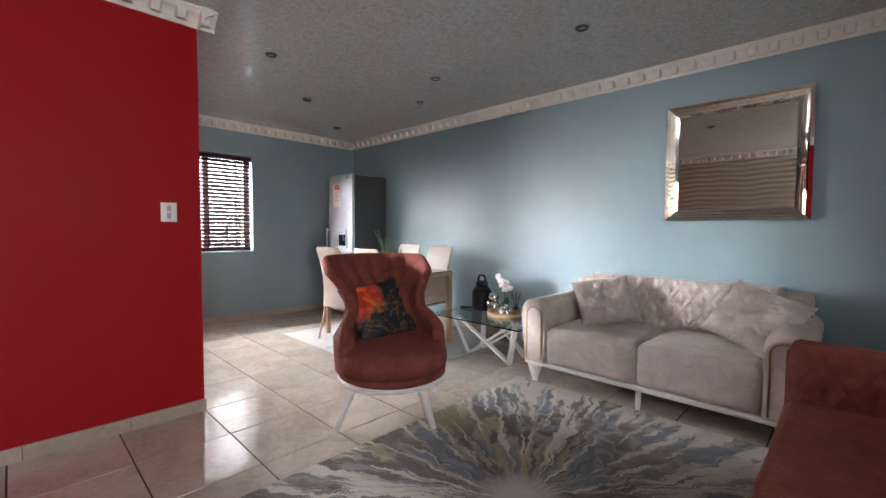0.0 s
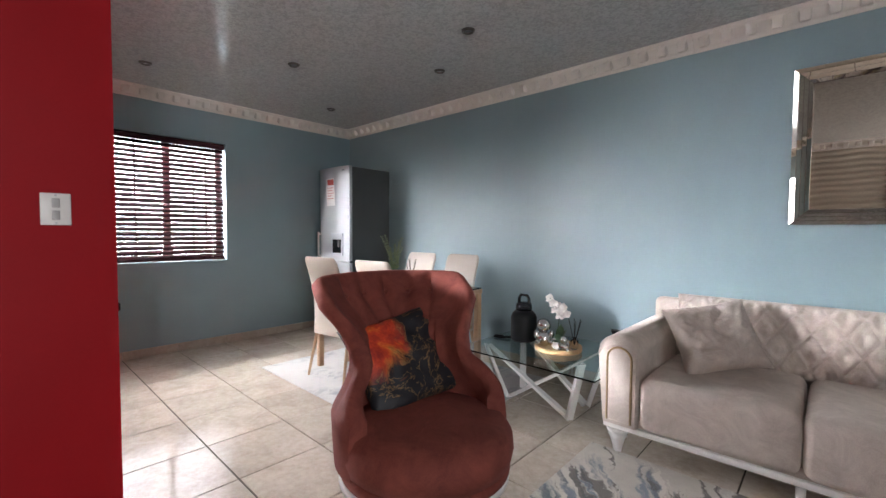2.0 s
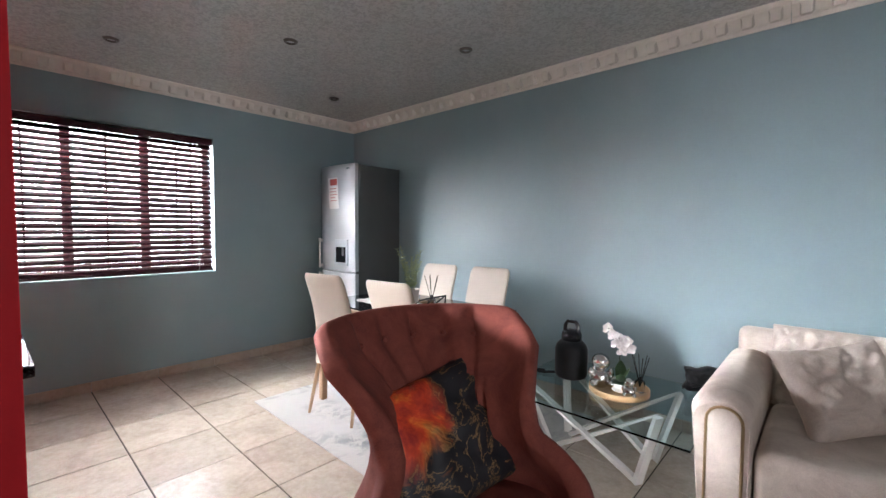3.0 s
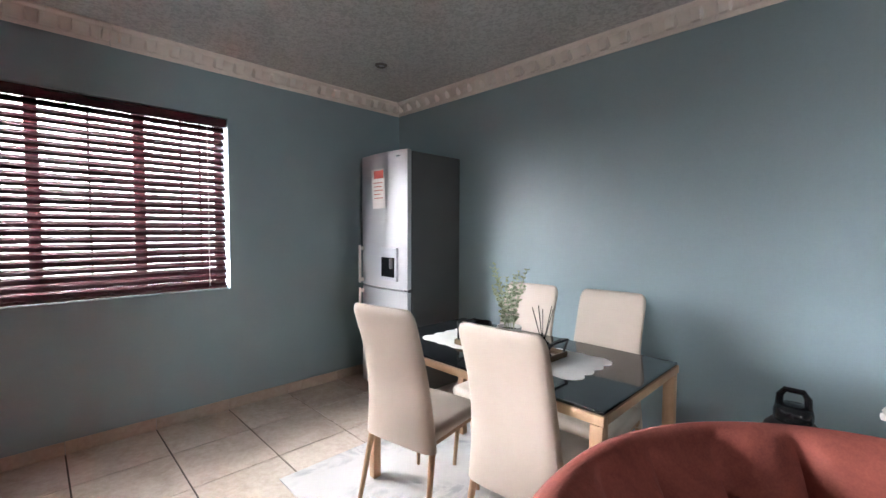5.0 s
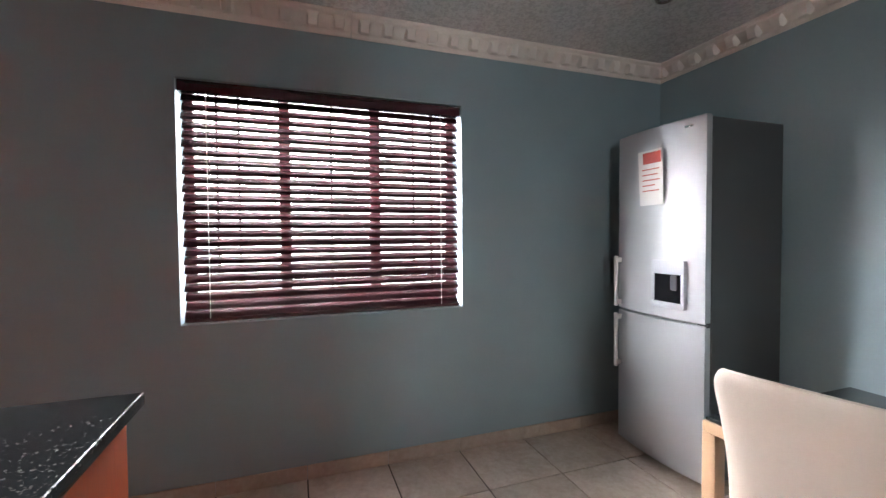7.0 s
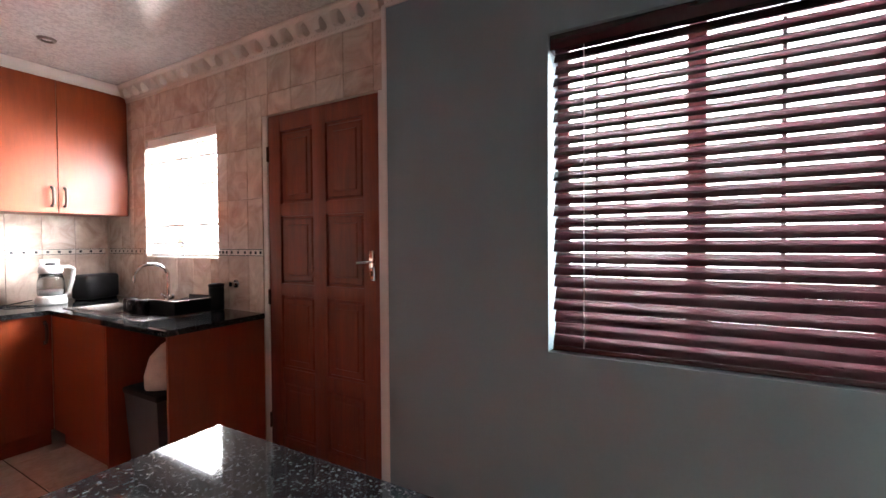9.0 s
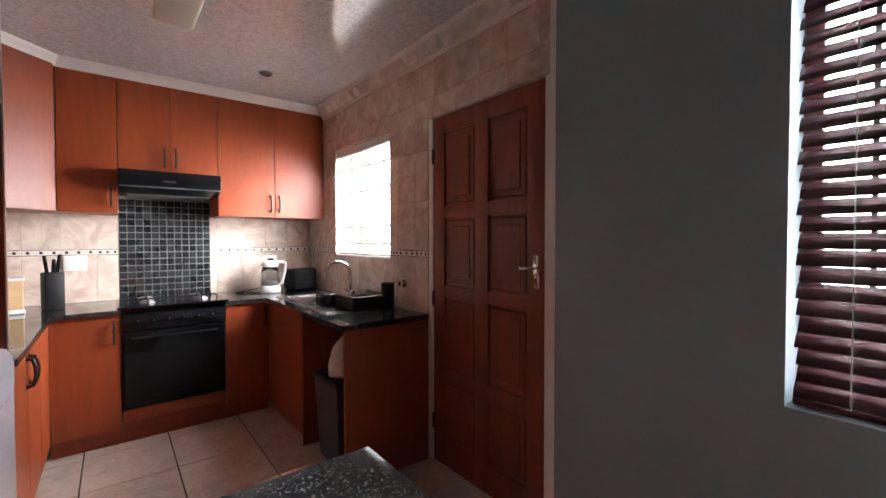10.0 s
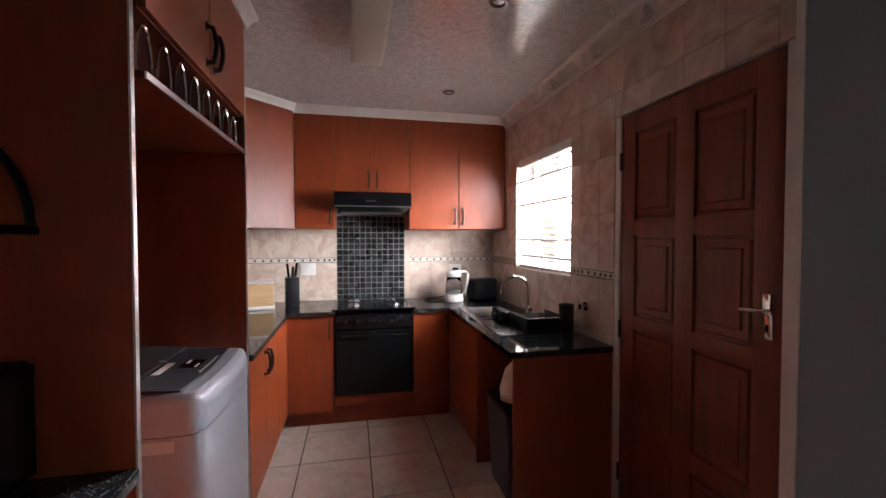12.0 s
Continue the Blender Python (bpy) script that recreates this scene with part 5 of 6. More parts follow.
# ---- cooker and hood ----
def cooker():
    c = thing("cooker", "black gas cooker with glass oven door and knobs", "cooker", south(SX1, BF))
    w, d = 0.62, 0.57
    part("body", box(0.004, w - 0.004, 0.03, d, 0.14, TOP - 0.002, 0.002), BLACK, c)
    part("control_panel", box(0.004, w - 0.004, -0.012, 0.03, 0.755, 0.862, 0.006), BLACK, c, "black control strip")
    for k in range(6):
        x = 0.09 + k * 0.088
        kn = part("knob", rod((x, -0.012, 0.815), (x, -0.038, 0.813), 0.019, 0.016, 16), BLACK, c)
        part("knob_mark", rod((x, -0.0395, 0.822), (x, -0.0375, 0.822), 0.004, 0.004, 8), STEEL, kn)
    part("oven_door", box(0.010, w - 0.010, -0.012, 0.03, 0.235, 0.745, 0.006), BLACKGLASS, c, "black glass oven door")
    od = tube([(0.06, -0.012, 0.705), (0.06, -0.032, 0.705), (w - 0.06, -0.032, 0.705), (w - 0.06, -0.012, 0.705)], 0.006)
    part("oven_handle", od, MATTBLACK, c)
    part("drawer_front", box(0.004, w - 0.004, 0.0, 0.02, 0.15, 0.228, 0.002), CHERRYX, c, "cherry veneer plinth drawer")
    part("plinth", box(0.0, w, 0.05, 0.066, 0.0, 0.14), CHERRYX, c)
    hob = part("hob", box(-0.02, w + 0.02, -0.018, d - 0.07, TOP + 0.0005, TOP + 0.014, 0.005), BLACK, c)
    for x, y, r in ((0.15, 0.13, 0.045), (0.47, 0.13, 0.055), (0.15, 0.37, 0.05), (0.47, 0.37, 0.04)):
        b = part("burner", lathe([(0, TOP + 0.014), (r, TOP + 0.014), (r, TOP + 0.024), (r * 0.8, TOP + 0.028), (r * 0.78, TOP + 0.034), (0, TOP + 0.036)], 20, Matrix.Translation((x, y, 0))), STEEL, c, "steel gas burner")
        gr = bmesh.new()
        for a in (0, 90):
            dx, dy = (0.115, 0) if a == 0 else (0, 0.10)
            tube([(x - dx, y - dy, TOP + 0.014), (x - dx * 0.95, y - dy * 0.95, TOP + 0.046), (x + dx * 0.95, y + dy * 0.95, TOP + 0.046), (x + dx, y + dy, TOP + 0.014)], 0.005, 6, bm=gr)
        part("pan_support", gr, MATTBLACK, c)
    return c


cooker()
hood = thing("cooker_hood", "slim black cooker hood under the short cabinet", "hood", south(SX1, UY))
part("visor", prism([(-0.13, 1.722), (-0.13, 1.800), (-0.118, 1.843), (0.33, 1.843), (0.33, 1.688), (0.0, 1.688)], "x", 0.0, 0.62, 0.003), BLACK, hood)
part("filter", box(0.05, 0.57, 0.04, 0.30, 1.680, 1.6875), STEEL, hood, "steel grease filter", smooth=0)
part("lip", box(0.004, 0.616, -0.134, -0.1302, 1.722, 1.730), STEEL, hood, smooth=0)
part("badge", box(0.25, 0.33, -0.1318, -0.130, 1.765, 1.775), CHROME, hood, "small plain badge", smooth=0)


# ---- sink ----
def sink():
    s = thing("sink", "stainless steel sink with drainer set in the worktop", "sink")
    x0, x1, y0, y1 = SINK
    z = TOP + 0.003
    bm = bmesh.new()
    for a in ((x0 - 0.02, x1 + 0.02, y0 - 0.02, y0 + 0.03), (x0 - 0.02, x1 + 0.02, y1 - 0.03, y1 + 0.02), (x0 - 0.02, x0 + 0.03, y0 + 0.03, y1 - 0.03), (x1 - 0.03, x1 + 0.02, y0 + 0.03, y1 - 0.03), (x0 + 0.03, x1 - 0.03, -1.87, -1.82)):
        box(*a, z - 0.004, z + 0.002, 0.001, bm=bm)
    part("rim", bm, SINKSTEEL, s)
    bowl = []
    for zz, i in ((z, 0.0), (z - 0.02, 0.008), (z - 0.13, 0.02), (z - 0.15, 0.05)):
        bowl.append([(x, y, zz) for x, y in ((x0 + 0.03 + i, y0 + 0.03 + i), (x1 - 0.03 - i, y0 + 0.03 + i), (x1 - 0.03 - i, -1.87 - i), (x0 + 0.03 + i, -1.87 - i))])
    own = bmesh.new()
    vs_ = [[own.verts.new(p) for p in r] for r in bowl]
    skin(own, vs_, True)
    own.faces.new(vs_[-1])
    bmesh.ops.recalc_face_normals(own, faces=own.faces)
    bmesh.ops.reverse_faces(own, faces=own.faces)
    bmesh.ops.solidify(own, geom=own.faces[:], thickness=0.002)
    part("bowl", own, SINKSTEEL, s)
    dr = box(x0 + 0.03, x1 - 0.03, -1.82, y1 - 0.03, z - 0.010, z - 0.006)
    for k in range(7):
        yx = x0 + 0.06 + k * 0.035
        box(yx, yx + 0.012, -1.79, y1 - 0.05, z - 0.007, z - 0.002, 0.002, bm=dr)
    part("drainer", dr, SINKSTEEL, s)
    return s


sink()
tap = thing("tap", "tall curved chrome mixer tap at the sink", "tap", pose(-5.265, -1.87, TOP))
part("base", lathe([(0, 0), (0.026, 0), (0.024, 0.03), (0.016, 0.05), (0.014, 0.07), (0, 0.07)], 16), CHROME, tap)
part("spout", tube([(0, 0, 0.06), (0, 0, 0.20)] + [(0.10 - 0.10 * math.cos(radians(a)), -0.02 * a / 180, 0.20 + 0.09 * math.sin(radians(a))) for a in range(15, 181, 15)] + [(0.20, -0.022, 0.175)], 0.011, 10), CHROME, tap)
for s_ in (-1, 1):
    part("lever", tube([(0, 0, 0.045), (0.0, s_ * 0.05, 0.055), (0.01, s_ * 0.075, 0.075)], 0.009), CHROME, tap)

# ---- downlights ----
def downlight(x, y):
    d = thing("downlight", "small recessed ceiling downlight, switched off", "lamp", pose(x, y, ZC), group="ceiling downlights")
    part("trim_ring", lathe([(0.026, 0.0), (0.027, -0.010), (0.031, -0.013), (0.041, -0.010), (0.046, 0.0)], 24), RING, d)
    part("bulb", lathe([(0.0, -0.007), (0.012, -0.0065), (0.020, -0.003), (0.0265, -0.001), (0.0265, 0.0)], 20), STEEL, d, "unlit bulb")
    return d


dl = downlight(-4.577, 3.116)
for x, y in ((-3.725, 2.24), (-2.33, 2.735), (-2.945, 3.115), (-4.58, 1.43), (-0.955, 2.745), (-2.90, 1.50), (-0.95, 1.25), (-4.71, -2.05), (-4.67, -0.86)):
    copy_thing(dl, pose(x, y, ZC))
tl = thing("tube_light", "switched-off white fluorescent batten on the kitchen ceiling", "lamp", pose(-4.10, -0.82, ZC))
part("diffuser", box(-0.09, 0.09, -0.66, 0.66, -0.09, -0.012, 0.02, 3), paint("old_diffuser", (0.55, 0.50, 0.42), 0.5, 0.05, 4, 60, 0.02), tl)
part("base", box(-0.06, 0.06, -0.62, 0.62, -0.0125, 0.0, 0.002), WHITE, tl)

# ---- switch on the red wall ----
sw = thing("light_switch", "white two-gang light switch plate on the red wall", "switch", pose(RX, 0.725, 1.284))
part("plate", box(0.0, 0.008, -0.042, 0.042, -0.058, 0.058, 0.003), WHITE, sw)
for z in (-0.022, 0.022):
    part("rocker", box(0.007, 0.012, -0.011, 0.011, z - 0.017, z + 0.017, 0.002), ROCKER, sw, "pale grey rocker")
for z in (-0.050, 0.050):
    part("screw", rod((0.0075, 0, z), (0.0088, 0, z), 0.0035, n=10), STEEL, sw)

# ---- floor tiles ----
def tiles(x_start, y_start, nx, ny, pitch, keep):
    g = pitch - 0.0075
    bm = box(-g / 2, g / 2, -g / 2, g / 2, -0.008, 0.0, 0.0012, 1)
    first = None
    for i in range(nx):
        for j in range(ny):
            x, y = x_start + pitch * (i + 0.5), y_start + pitch * (j + 0.5)
            if not keep(x, y):
                continue
            m = pose(x, y, 0.0004 * math.sin(i * 3.7 + j * 5.1), 0, 0, 0.06 * math.sin(i * 2.1 + j))
            if first is None:
                first = part("tile", bm, TILE, floor, smooth=0)
                first.matrix_local = m
            else:
                again(first, floor, m)


P = 0.4497
tiles(-4.858 - P, 2.253 - P * 8, 17, 12, P, lambda x, y: y > 0.45 + 0.0 and x < XE + 0.2 or (x > RX - 0.2 and YS - 0.2 < y <= 0.45))
tiles(-4.122 - P * 3, -1.842 - P * 3, 7, 9, P, lambda x, y: y < 0.56 and x < RX - 0.25)

# ---- kitchen wall tiles ----
def tile_piece(w, h, bev=0.0015, t=0.008):
    return box(-w / 2 + 0.0012, w / 2 - 0.0012, -t, 0.0, -h / 2 + 0.0012, h / 2 - 0.0012, bev, 1)


def border_piece(w, h):
    """A pale border tile with two dark lines and three dark squares set in it."""
    bm = tile_piece(w, h)
    for z in (-h / 2 + 0.005, h / 2 - 0.005):
        box(-w / 2 + 0.002, w / 2 - 0.002, -0.0092, -0.0075, z - 0.0018, z + 0.0018, bm=bm)
    for k in (-1, 0, 1):
        box(k * w / 3 - 0.0085, k * w / 3 + 0.0085, -0.0095, -0.0075, -0.0085, 0.0085, bm=bm)
    for f in bm.faces:
        f.material_index = 1 if f.calc_center_median().y < -0.00806 else 0
    return bm


DARKINLAY = paint("dark_inlay", (0.02, 0.025, 0.035), 0.25, 0.2, 9, 60, 0.0)
BANDS = [(0.0, 0.30), (0.30, 0.60), (0.60, 0.90), (0.90, 1.243), (1.243, 1.291), (1.291, 1.60), (1.60, 1.91), (1.91, 2.22), (2.22, ZC)]


def clad(parent, origin, turn, length, holes, step=0.2, from_z=0.0, start=0.0):
    """Lays wall tiles over a wall; holes are (a0, a1, z0, z1) along it. Tiles cut by an opening are trimmed to it."""
    shared = {}
    base = Matrix.Translation(origin) @ pose(0, 0, 0, 0, 0, turn)
    n = int(math.ceil((length - start) / step)) + 1
    for z0, z1 in BANDS:
        if z1 <= from_z:
            continue
        border = z1 - z0 < 0.06
        for k in range(-1, n):
            pieces = [(max(0, start + k * step), min(length, start + (k + 1) * step), z0, z1)]
            for h in holes:
                out = []
                for a, b, c, e in pieces:
                    if h[0] >= b or h[1] <= a or h[2] >= e or h[3] <= c:
                        out.append((a, b, c, e))
                        continue
                    if a < h[0]:
                        out.append((a, h[0], c, e))
                    if b > h[1]:
                        out.append((h[1], b, c, e))
                    a2, b2 = max(a, h[0]), min(b, h[1])
                    if c < h[2]:
                        out.append((a2, b2, c, h[2]))
                    if e > h[3]:
                        out.append((a2, b2, h[3], e))
                pieces = out
            for a, b, c, e in pieces:
                if b - a < 0.012 or e - c < 0.012:
                    continue
                key = (round(b - a, 3), round(e - c, 3), border)
                m = base @ Matrix.Translation(((a + b) / 2, 0, (c + e) / 2))
                if key in shared:
                    again(shared[key], parent, m)
                    continue
                if border and e - c > 0.04 and b - a > 0.06:
                    ob = part("border_tile", border_piece(b - a, e - c), BTILE, parent, smooth=0)
                    ob.data.materials.append(DARKINLAY)
                else:
                    ob = part("tile", tile_piece(b - a, e - c), WTILE, parent, smooth=0)
                ob.matrix_local = m
                shared[key] = ob


kw = bpy.data.objects["wall_west_kitchen"]
clad(kw, (XK - 0.010, KS, 0), 90, GW - 0.022 - KS, [(KWIN[0] - KS, KWIN[1] - KS, KWIN[2], KWIN[3]), (DOOR[0] - 0.035 - KS, DOOR[1] + 0.036 - KS, 0, DOOR[3]), (0, -2.60 - KS, UB, ZC)], from_z=0.9, start=0.02)
ks = bpy.data.objects["wall_kitchen_south"]
clad(ks, (KE, KS - 0.010, 0), 180, KE - XK, [(KE - SX1, KE - SX0, 0.9, 1.70), (0, KE - SX1, UB + 0.05, ZC), (KE - SX0, 9, UB + 0.05, ZC), (KE - SX1, KE - SX0, 1.70, ZC)], from_z=0.9)
# reveal of the kitchen window
bm = box(XK - 0.15, XK - 0.001, KWIN[0] - 0.001, KWIN[1] + 0.001, KWIN[2] - 0.006, KWIN[2] + 0.002, 0.001)
tagged(part("window_sill", bm, TRIM), "white tiled window sill", "sill", kind="structure")

# black mosaic behind the cooker
mos = thing("mosaic_panel", "panel of small black mosaic tiles behind the cooker", "mosaic", kind="structure")
part("bed", box(SX0 + 0.001, SX1 - 0.001, KS - 0.0095, KS - 0.003, TOP, 1.70), MOSGROUT, mos, smooth=0)
nc = 12
mp = (SX1 - SX0 - 0.004) / nc
first = None
for i in range(nc):
    for j in range(16):
        z = TOP + 0.002 + mp * (j + 0.5)
        if z + mp / 2 > 1.70:
            continue
        m = pose(SX0 + 0.002 + mp * (i + 0.5), KS - 0.003, z, 0.6 * math.sin(i * 5 + j * 3), 0, 180 + 0.6 * math.sin(i * 3 + j * 7))
        if first is None:
            g = mp - 0.006
            first = part("tile", box(-g / 2, g / 2, -0.006, 0, -g / 2, g / 2, 0.0012, 1), BLACKTILE, mos, smooth=0)
            first.matrix_local = m
        else:
            again(first, mos, m)

# ---- things on the kitchen worktops ----
sk = thing("wall_socket", "white double wall socket on the tiles", "socket", pose(-3.62, KS - 0.002, 1.19, 0, 0, 180))
part("plate", box(-0.065, 0.065, -0.010, 0, -0.055, 0.055, 0.003), WHITE, sk)
part("switch", box(-0.012, 0.012, -0.014, -0.009, 0.012, 0.036, 0.002), WHITE, sk)
sk2 = thing("wall_socket", "white wall socket with a black plug behind the jug", "socket", pose(-4.98, KS - 0.002, 1.16, 0, 0, 180))
part("plate", box(-0.06, 0.06, -0.010, 0, -0.055, 0.055, 0.003), WHITE, sk2)
part("plug", box(-0.028, 0.022, -0.055, -0.009, -0.025, 0.025, 0.008), MATTBLACK, sk2, "black plug")

kt = thing("coffee_maker", "white coffee maker with a glass jug and big handle", "coffee maker", pose(-4.905, -2.70, TOP, 0, 0, 192) @ Matrix.Diagonal((1.15, 1.15, 1.12, 1)))
part("base", lathe([(0, 0), (0.075, 0), (0.078, 0.012), (0.072, 0.045), (0.066, 0.055), (0, 0.055)], 28), WHITE, kt)
part("jug", lathe([(0.060, 0.058), (0.066, 0.075), (0.064, 0.15), (0.052, 0.20), (0.050, 0.20), (0.061, 0.15), (0.063, 0.077), (0.058, 0.061)], 28), glass("jug_glass", (0.85, 0.88, 0.9)), kt, "clear glass jug")
part("water", lathe([(0, 0.06), (0.055, 0.06), (0.058, 0.09), (0, 0.09)], 24), PAPER, kt)
part("lid", lathe([(0, 0.245), (0.050, 0.245), (0.058, 0.235), (0.060, 0.205), (0.055, 0.198), (0, 0.198)], 28), WHITE, kt)
hb = tube([(0.05, 0, 0.232), (0.10, 0, 0.235), (0.125, 0, 0.215), (0.118, 0, 0.15), (0.095, 0, 0.06), (0.06, 0, 0.045)], 0.012)
part("handle", hb, WHITE, kt)
cb = tagged(part("power_cord", tube([(-4.86, -2.70, TOP + 0.006), (-4.78, -2.66, TOP + 0.005), (-4.68, -2.70, TOP + 0.005), (-4.66, -2.80, TOP + 0.005), (-4.74, -2.88, TOP + 0.005), (-4.86, -2.90, TOP + 0.02)], 0.004), MATTBLACK), "dark power cord lying on the worktop", "cable")
ts = thing("toaster", "boxy black toaster in the worktop corner", "toaster", pose(-5.185, -2.74, TOP, 0, 0, 200))
part("body", box(-0.13, 0.13, -0.08, 0.08, 0.008, 0.195, 0.025, 3), MATTBLACK, ts)
for y in (-0.028, 0.028):
    part("slot", box(-0.10, 0.10, y - 0.012, y + 0.012, 0.190, 0.1965), GREYPLASTIC, ts)
part("lever", box(0.128, 0.150, -0.012, 0.012, 0.12, 0.14, 0.003), BLACK, ts)
part("foot", box(-0.11, 0.11, -0.065, 0.065, 0, 0.01), BLACK, ts)

kb = thing("knife_block", "tall black knife block with black-handled knives", "knife block", pose(-3.52, -2.68, TOP, 0, 0, 200))
part("block", box(-0.05, 0.05, -0.05, 0.05, 0, 0.245, 0.008), MATTBLACK, kb)
for k, (x, y, h, t) in enumerate(((-0.025, 0.01, 0.115, -6), (0.0, -0.015, 0.09, 3), (0.027, 0.012, 0.12, 7))):
    bmk = box(-0.010, 0.010, -0.007, 0.007, 0, h, 0.004)
    bmk.transform(pose(x, y, 0.243, 0, t, 0))
    part("knife_handle", bmk, BLACK, kb)
bb = thing("bread_bin", "pale wooden bread box with a white lid", "bread box", pose(-3.22, -2.62, TOP, 0, 0, 190))
part("base_tray", box(-0.17, 0.17, -0.09, 0.09, 0, 0.028, 0.006), WHITE, bb, "white base tray")
part("front", box(-0.165, 0.165, -0.085, 0.085, 0.028, 0.205, 0.006), PALEWOOD, bb, "pale bamboo front")
part("lid", box(-0.17, 0.17, -0.09, 0.09, 0.205, 0.222, 0.006), WHITE, bb, "white lid")

dr = thing("dish_rack", "black plastic dish rack with hanging mugs beside the sink", "dish rack", pose(-5.175, -1.53, TOP + 0.003) @ Matrix.Diagonal((1, 1, 0.78, 1)))
trough = bmesh.new()
box(-0.13, 0.15, -0.155, 0.185, 0, 0.014, 0.004, bm=trough)
box(-0.13, -0.122, -0.155, 0.185, 0.012, 0.105, 0.003, bm=trough)
box(0.142, 0.15, -0.155, 0.185, 0.012, 0.105, 0.003, bm=trough)
box(-0.13, 0.15, 0.177, 0.185, 0.012, 0.105, 0.003, bm=trough)
box(-0.13, 0.15, -0.155, -0.147, 0.012, 0.07, 0.003, bm=trough)
part("tray", trough, MATTBLACK, dr)
part("rail", tube([(-0.126, -0.15, 0.105), (-0.126, 0.18, 0.108), (0.146, 0.18, 0.108), (0.146, -0.15, 0.105)], 0.005), CHROME, dr, "thin chrome rail")
for k in range(7):
    y = -0.12 + k * 0.045
    part("wire", tube([(-0.12, y, 0.02), (-0.12, y, 0.09), (0.0, y, 0.06), (0.14, y, 0.09), (0.14, y, 0.02)], 0.0025, 6), MATTBLACK, dr)
mug0 = None
for k, (x, y) in enumerate(((0.165, -0.10), (0.170, -0.19), (0.150, -0.28))):
    if mug0 is None:
        mug0 = thing("mug", "small black glossy mug upside down by the rack", "mug", pose(-5.15 + x, -1.52 + y, TOP + 0.003), group="mugs by the rack")
        part("cup", lathe([(0.034, 0.0), (0.038, 0.03), (0.036, 0.078), (0.03, 0.085), (0.0, 0.086), (0.0, 0.082), (0.032, 0.075), (0.034, 0.03), (0.030, 0.0)], 22), BLACK, mug0)
        part("handle", tube([(0.036, 0, 0.065), (0.056, 0, 0.06), (0.058, 0, 0.03), (0.037, 0, 0.02)], 0.005), BLACK, mug0)
    else:
        copy_thing(mug0, pose(-5.15 + x, -1.52 + y, TOP + 0.003, 0, 0, 40 * k))
cn = thing("canister", "black rounded canister behind the dish rack", "canister", pose(-5.285, -1.355, TOP))
part("body", lathe([(0, 0), (0.040, 0), (0.044, 0.015), (0.044, 0.14), (0.040, 0.15), (0, 0.15)], 24), MATTBLACK, cn)
part("lid", lathe([(0, 0.15), (0.046, 0.15), (0.046, 0.168), (0.015, 0.175), (0, 0.175)], 24), MATTBLACK, cn)
vl = thing("wall_valve", "small chrome stop valve on the tiled wall", "valve", pose(XK - 0.002, -1.265, 1.066))
part("rose", rod((0, 0, 0), (0.006, 0, 0), 0.028, 0.026, 20), CHROME, vl)
part("knob", rod((0.006, 0, 0), (0.04, 0, 0), 0.012, 0.017, 16), CHROME, vl)
cl = tagged(part("dish_cloth", cushion(0.15, 0.12, 0.05, 10, 0.0, 3), BAG), "crumpled greyish cloth in the sink", "cloth")
cl.matrix_world = pose(-5.05, -2.02, TOP - 0.095, 80, 0, 30)

bn = thing("bin", "dark grey bin with a pale bag in the open bay", "bin", pose(-4.975, -1.32, 0))
part("body", loft([[(sx * w, sy * d, z) for sx, sy in ((-1, -1), (1, -1), (1, 1), (-1, 1))] for z, w, d in ((0, 0.12, 0.14), (0.01, 0.125, 0.145), (0.50, 0.15, 0.17))]), GREYPLASTIC, bn, smooth=30)
part("rim", box(-0.157, 0.157, -0.177, 0.177, 0.50, 0.53, 0.008), MATTBLACK, bn)
bg = lathe([(0.0, 0.78), (0.03, 0.76), (0.09, 0.70), (0.13, 0.60), (0.125, 0.525), (0, 0.525)], 24)
for v in bg.verts:
    v.co += 0.02 * noise.noise_vector(v.co * 9)
part("bag", bg, BAG, bn, "pale plastic bag bulging out")

mw = thing("microwave", "black microwave oven on the side worktop", "microwave", pose(-3.279, -0.188, TOP))
part("body", box(0, 0.46, 0.0, 0.34, 0.012, 0.285, 0.008), MATTBLACK, mw)
part("door", box(-0.016, 0.0, 0.01, 0.24, 0.02, 0.278, 0.004), BLACKGLASS, mw)
part("control_panel", box(-0.014, 0.0, 0.242, 0.335, 0.02, 0.278, 0.004), BLACK, mw)
part("foot", box(0.03, 0.43, 0.03, 0.31, 0, 0.013), BLACK, mw)
ws = thing("wall_shelf", "dark wooden wall shelf with rounded side brackets", "shelf")
side = [(-3.29, 1.485)] + [(-2.99 - 0.30 * math.cos(radians(a)), 1.50 + 0.28 * math.sin(radians(a))) for a in range(0, 91, 10)] + [(KE, 1.78), (KE, 1.485)]
part("bracket", tube([(x, -0.185, z) for x, z in side[1:-1]], 0.010), MATTBLACK, ws)
part("board", box(-3.30, KE, -0.198, 0.06, 1.478, 1.498, 0.002), MATTBLACK, ws)

# ---- dining table setting ----
ZT = 0.762
cxr, cyr, ax, ay = -3.225, 2.875, 0.435, 0.165
outline = []
for k in range(96):
    u = k / 96 * 4
    side_, f = int(u), u - int(u)
    c4 = [(-1, -1), (1, -1), (1, 1), (-1, 1)]
    p, q = c4[side_], c4[(side_ + 1) % 4]
    x, y = p[0] + (q[0] - p[0]) * f, p[1] + (q[1] - p[1]) * f
    n1_ = 0.018 * abs(math.sin(f * math.pi * (9 if side_ % 2 == 0 else 4)))
    outline.append((cxr + x * ax + (n1_ * (q[1] - p[1]) / 2), cyr + y * ay - (n1_ * (q[0] - p[0]) / 2)))
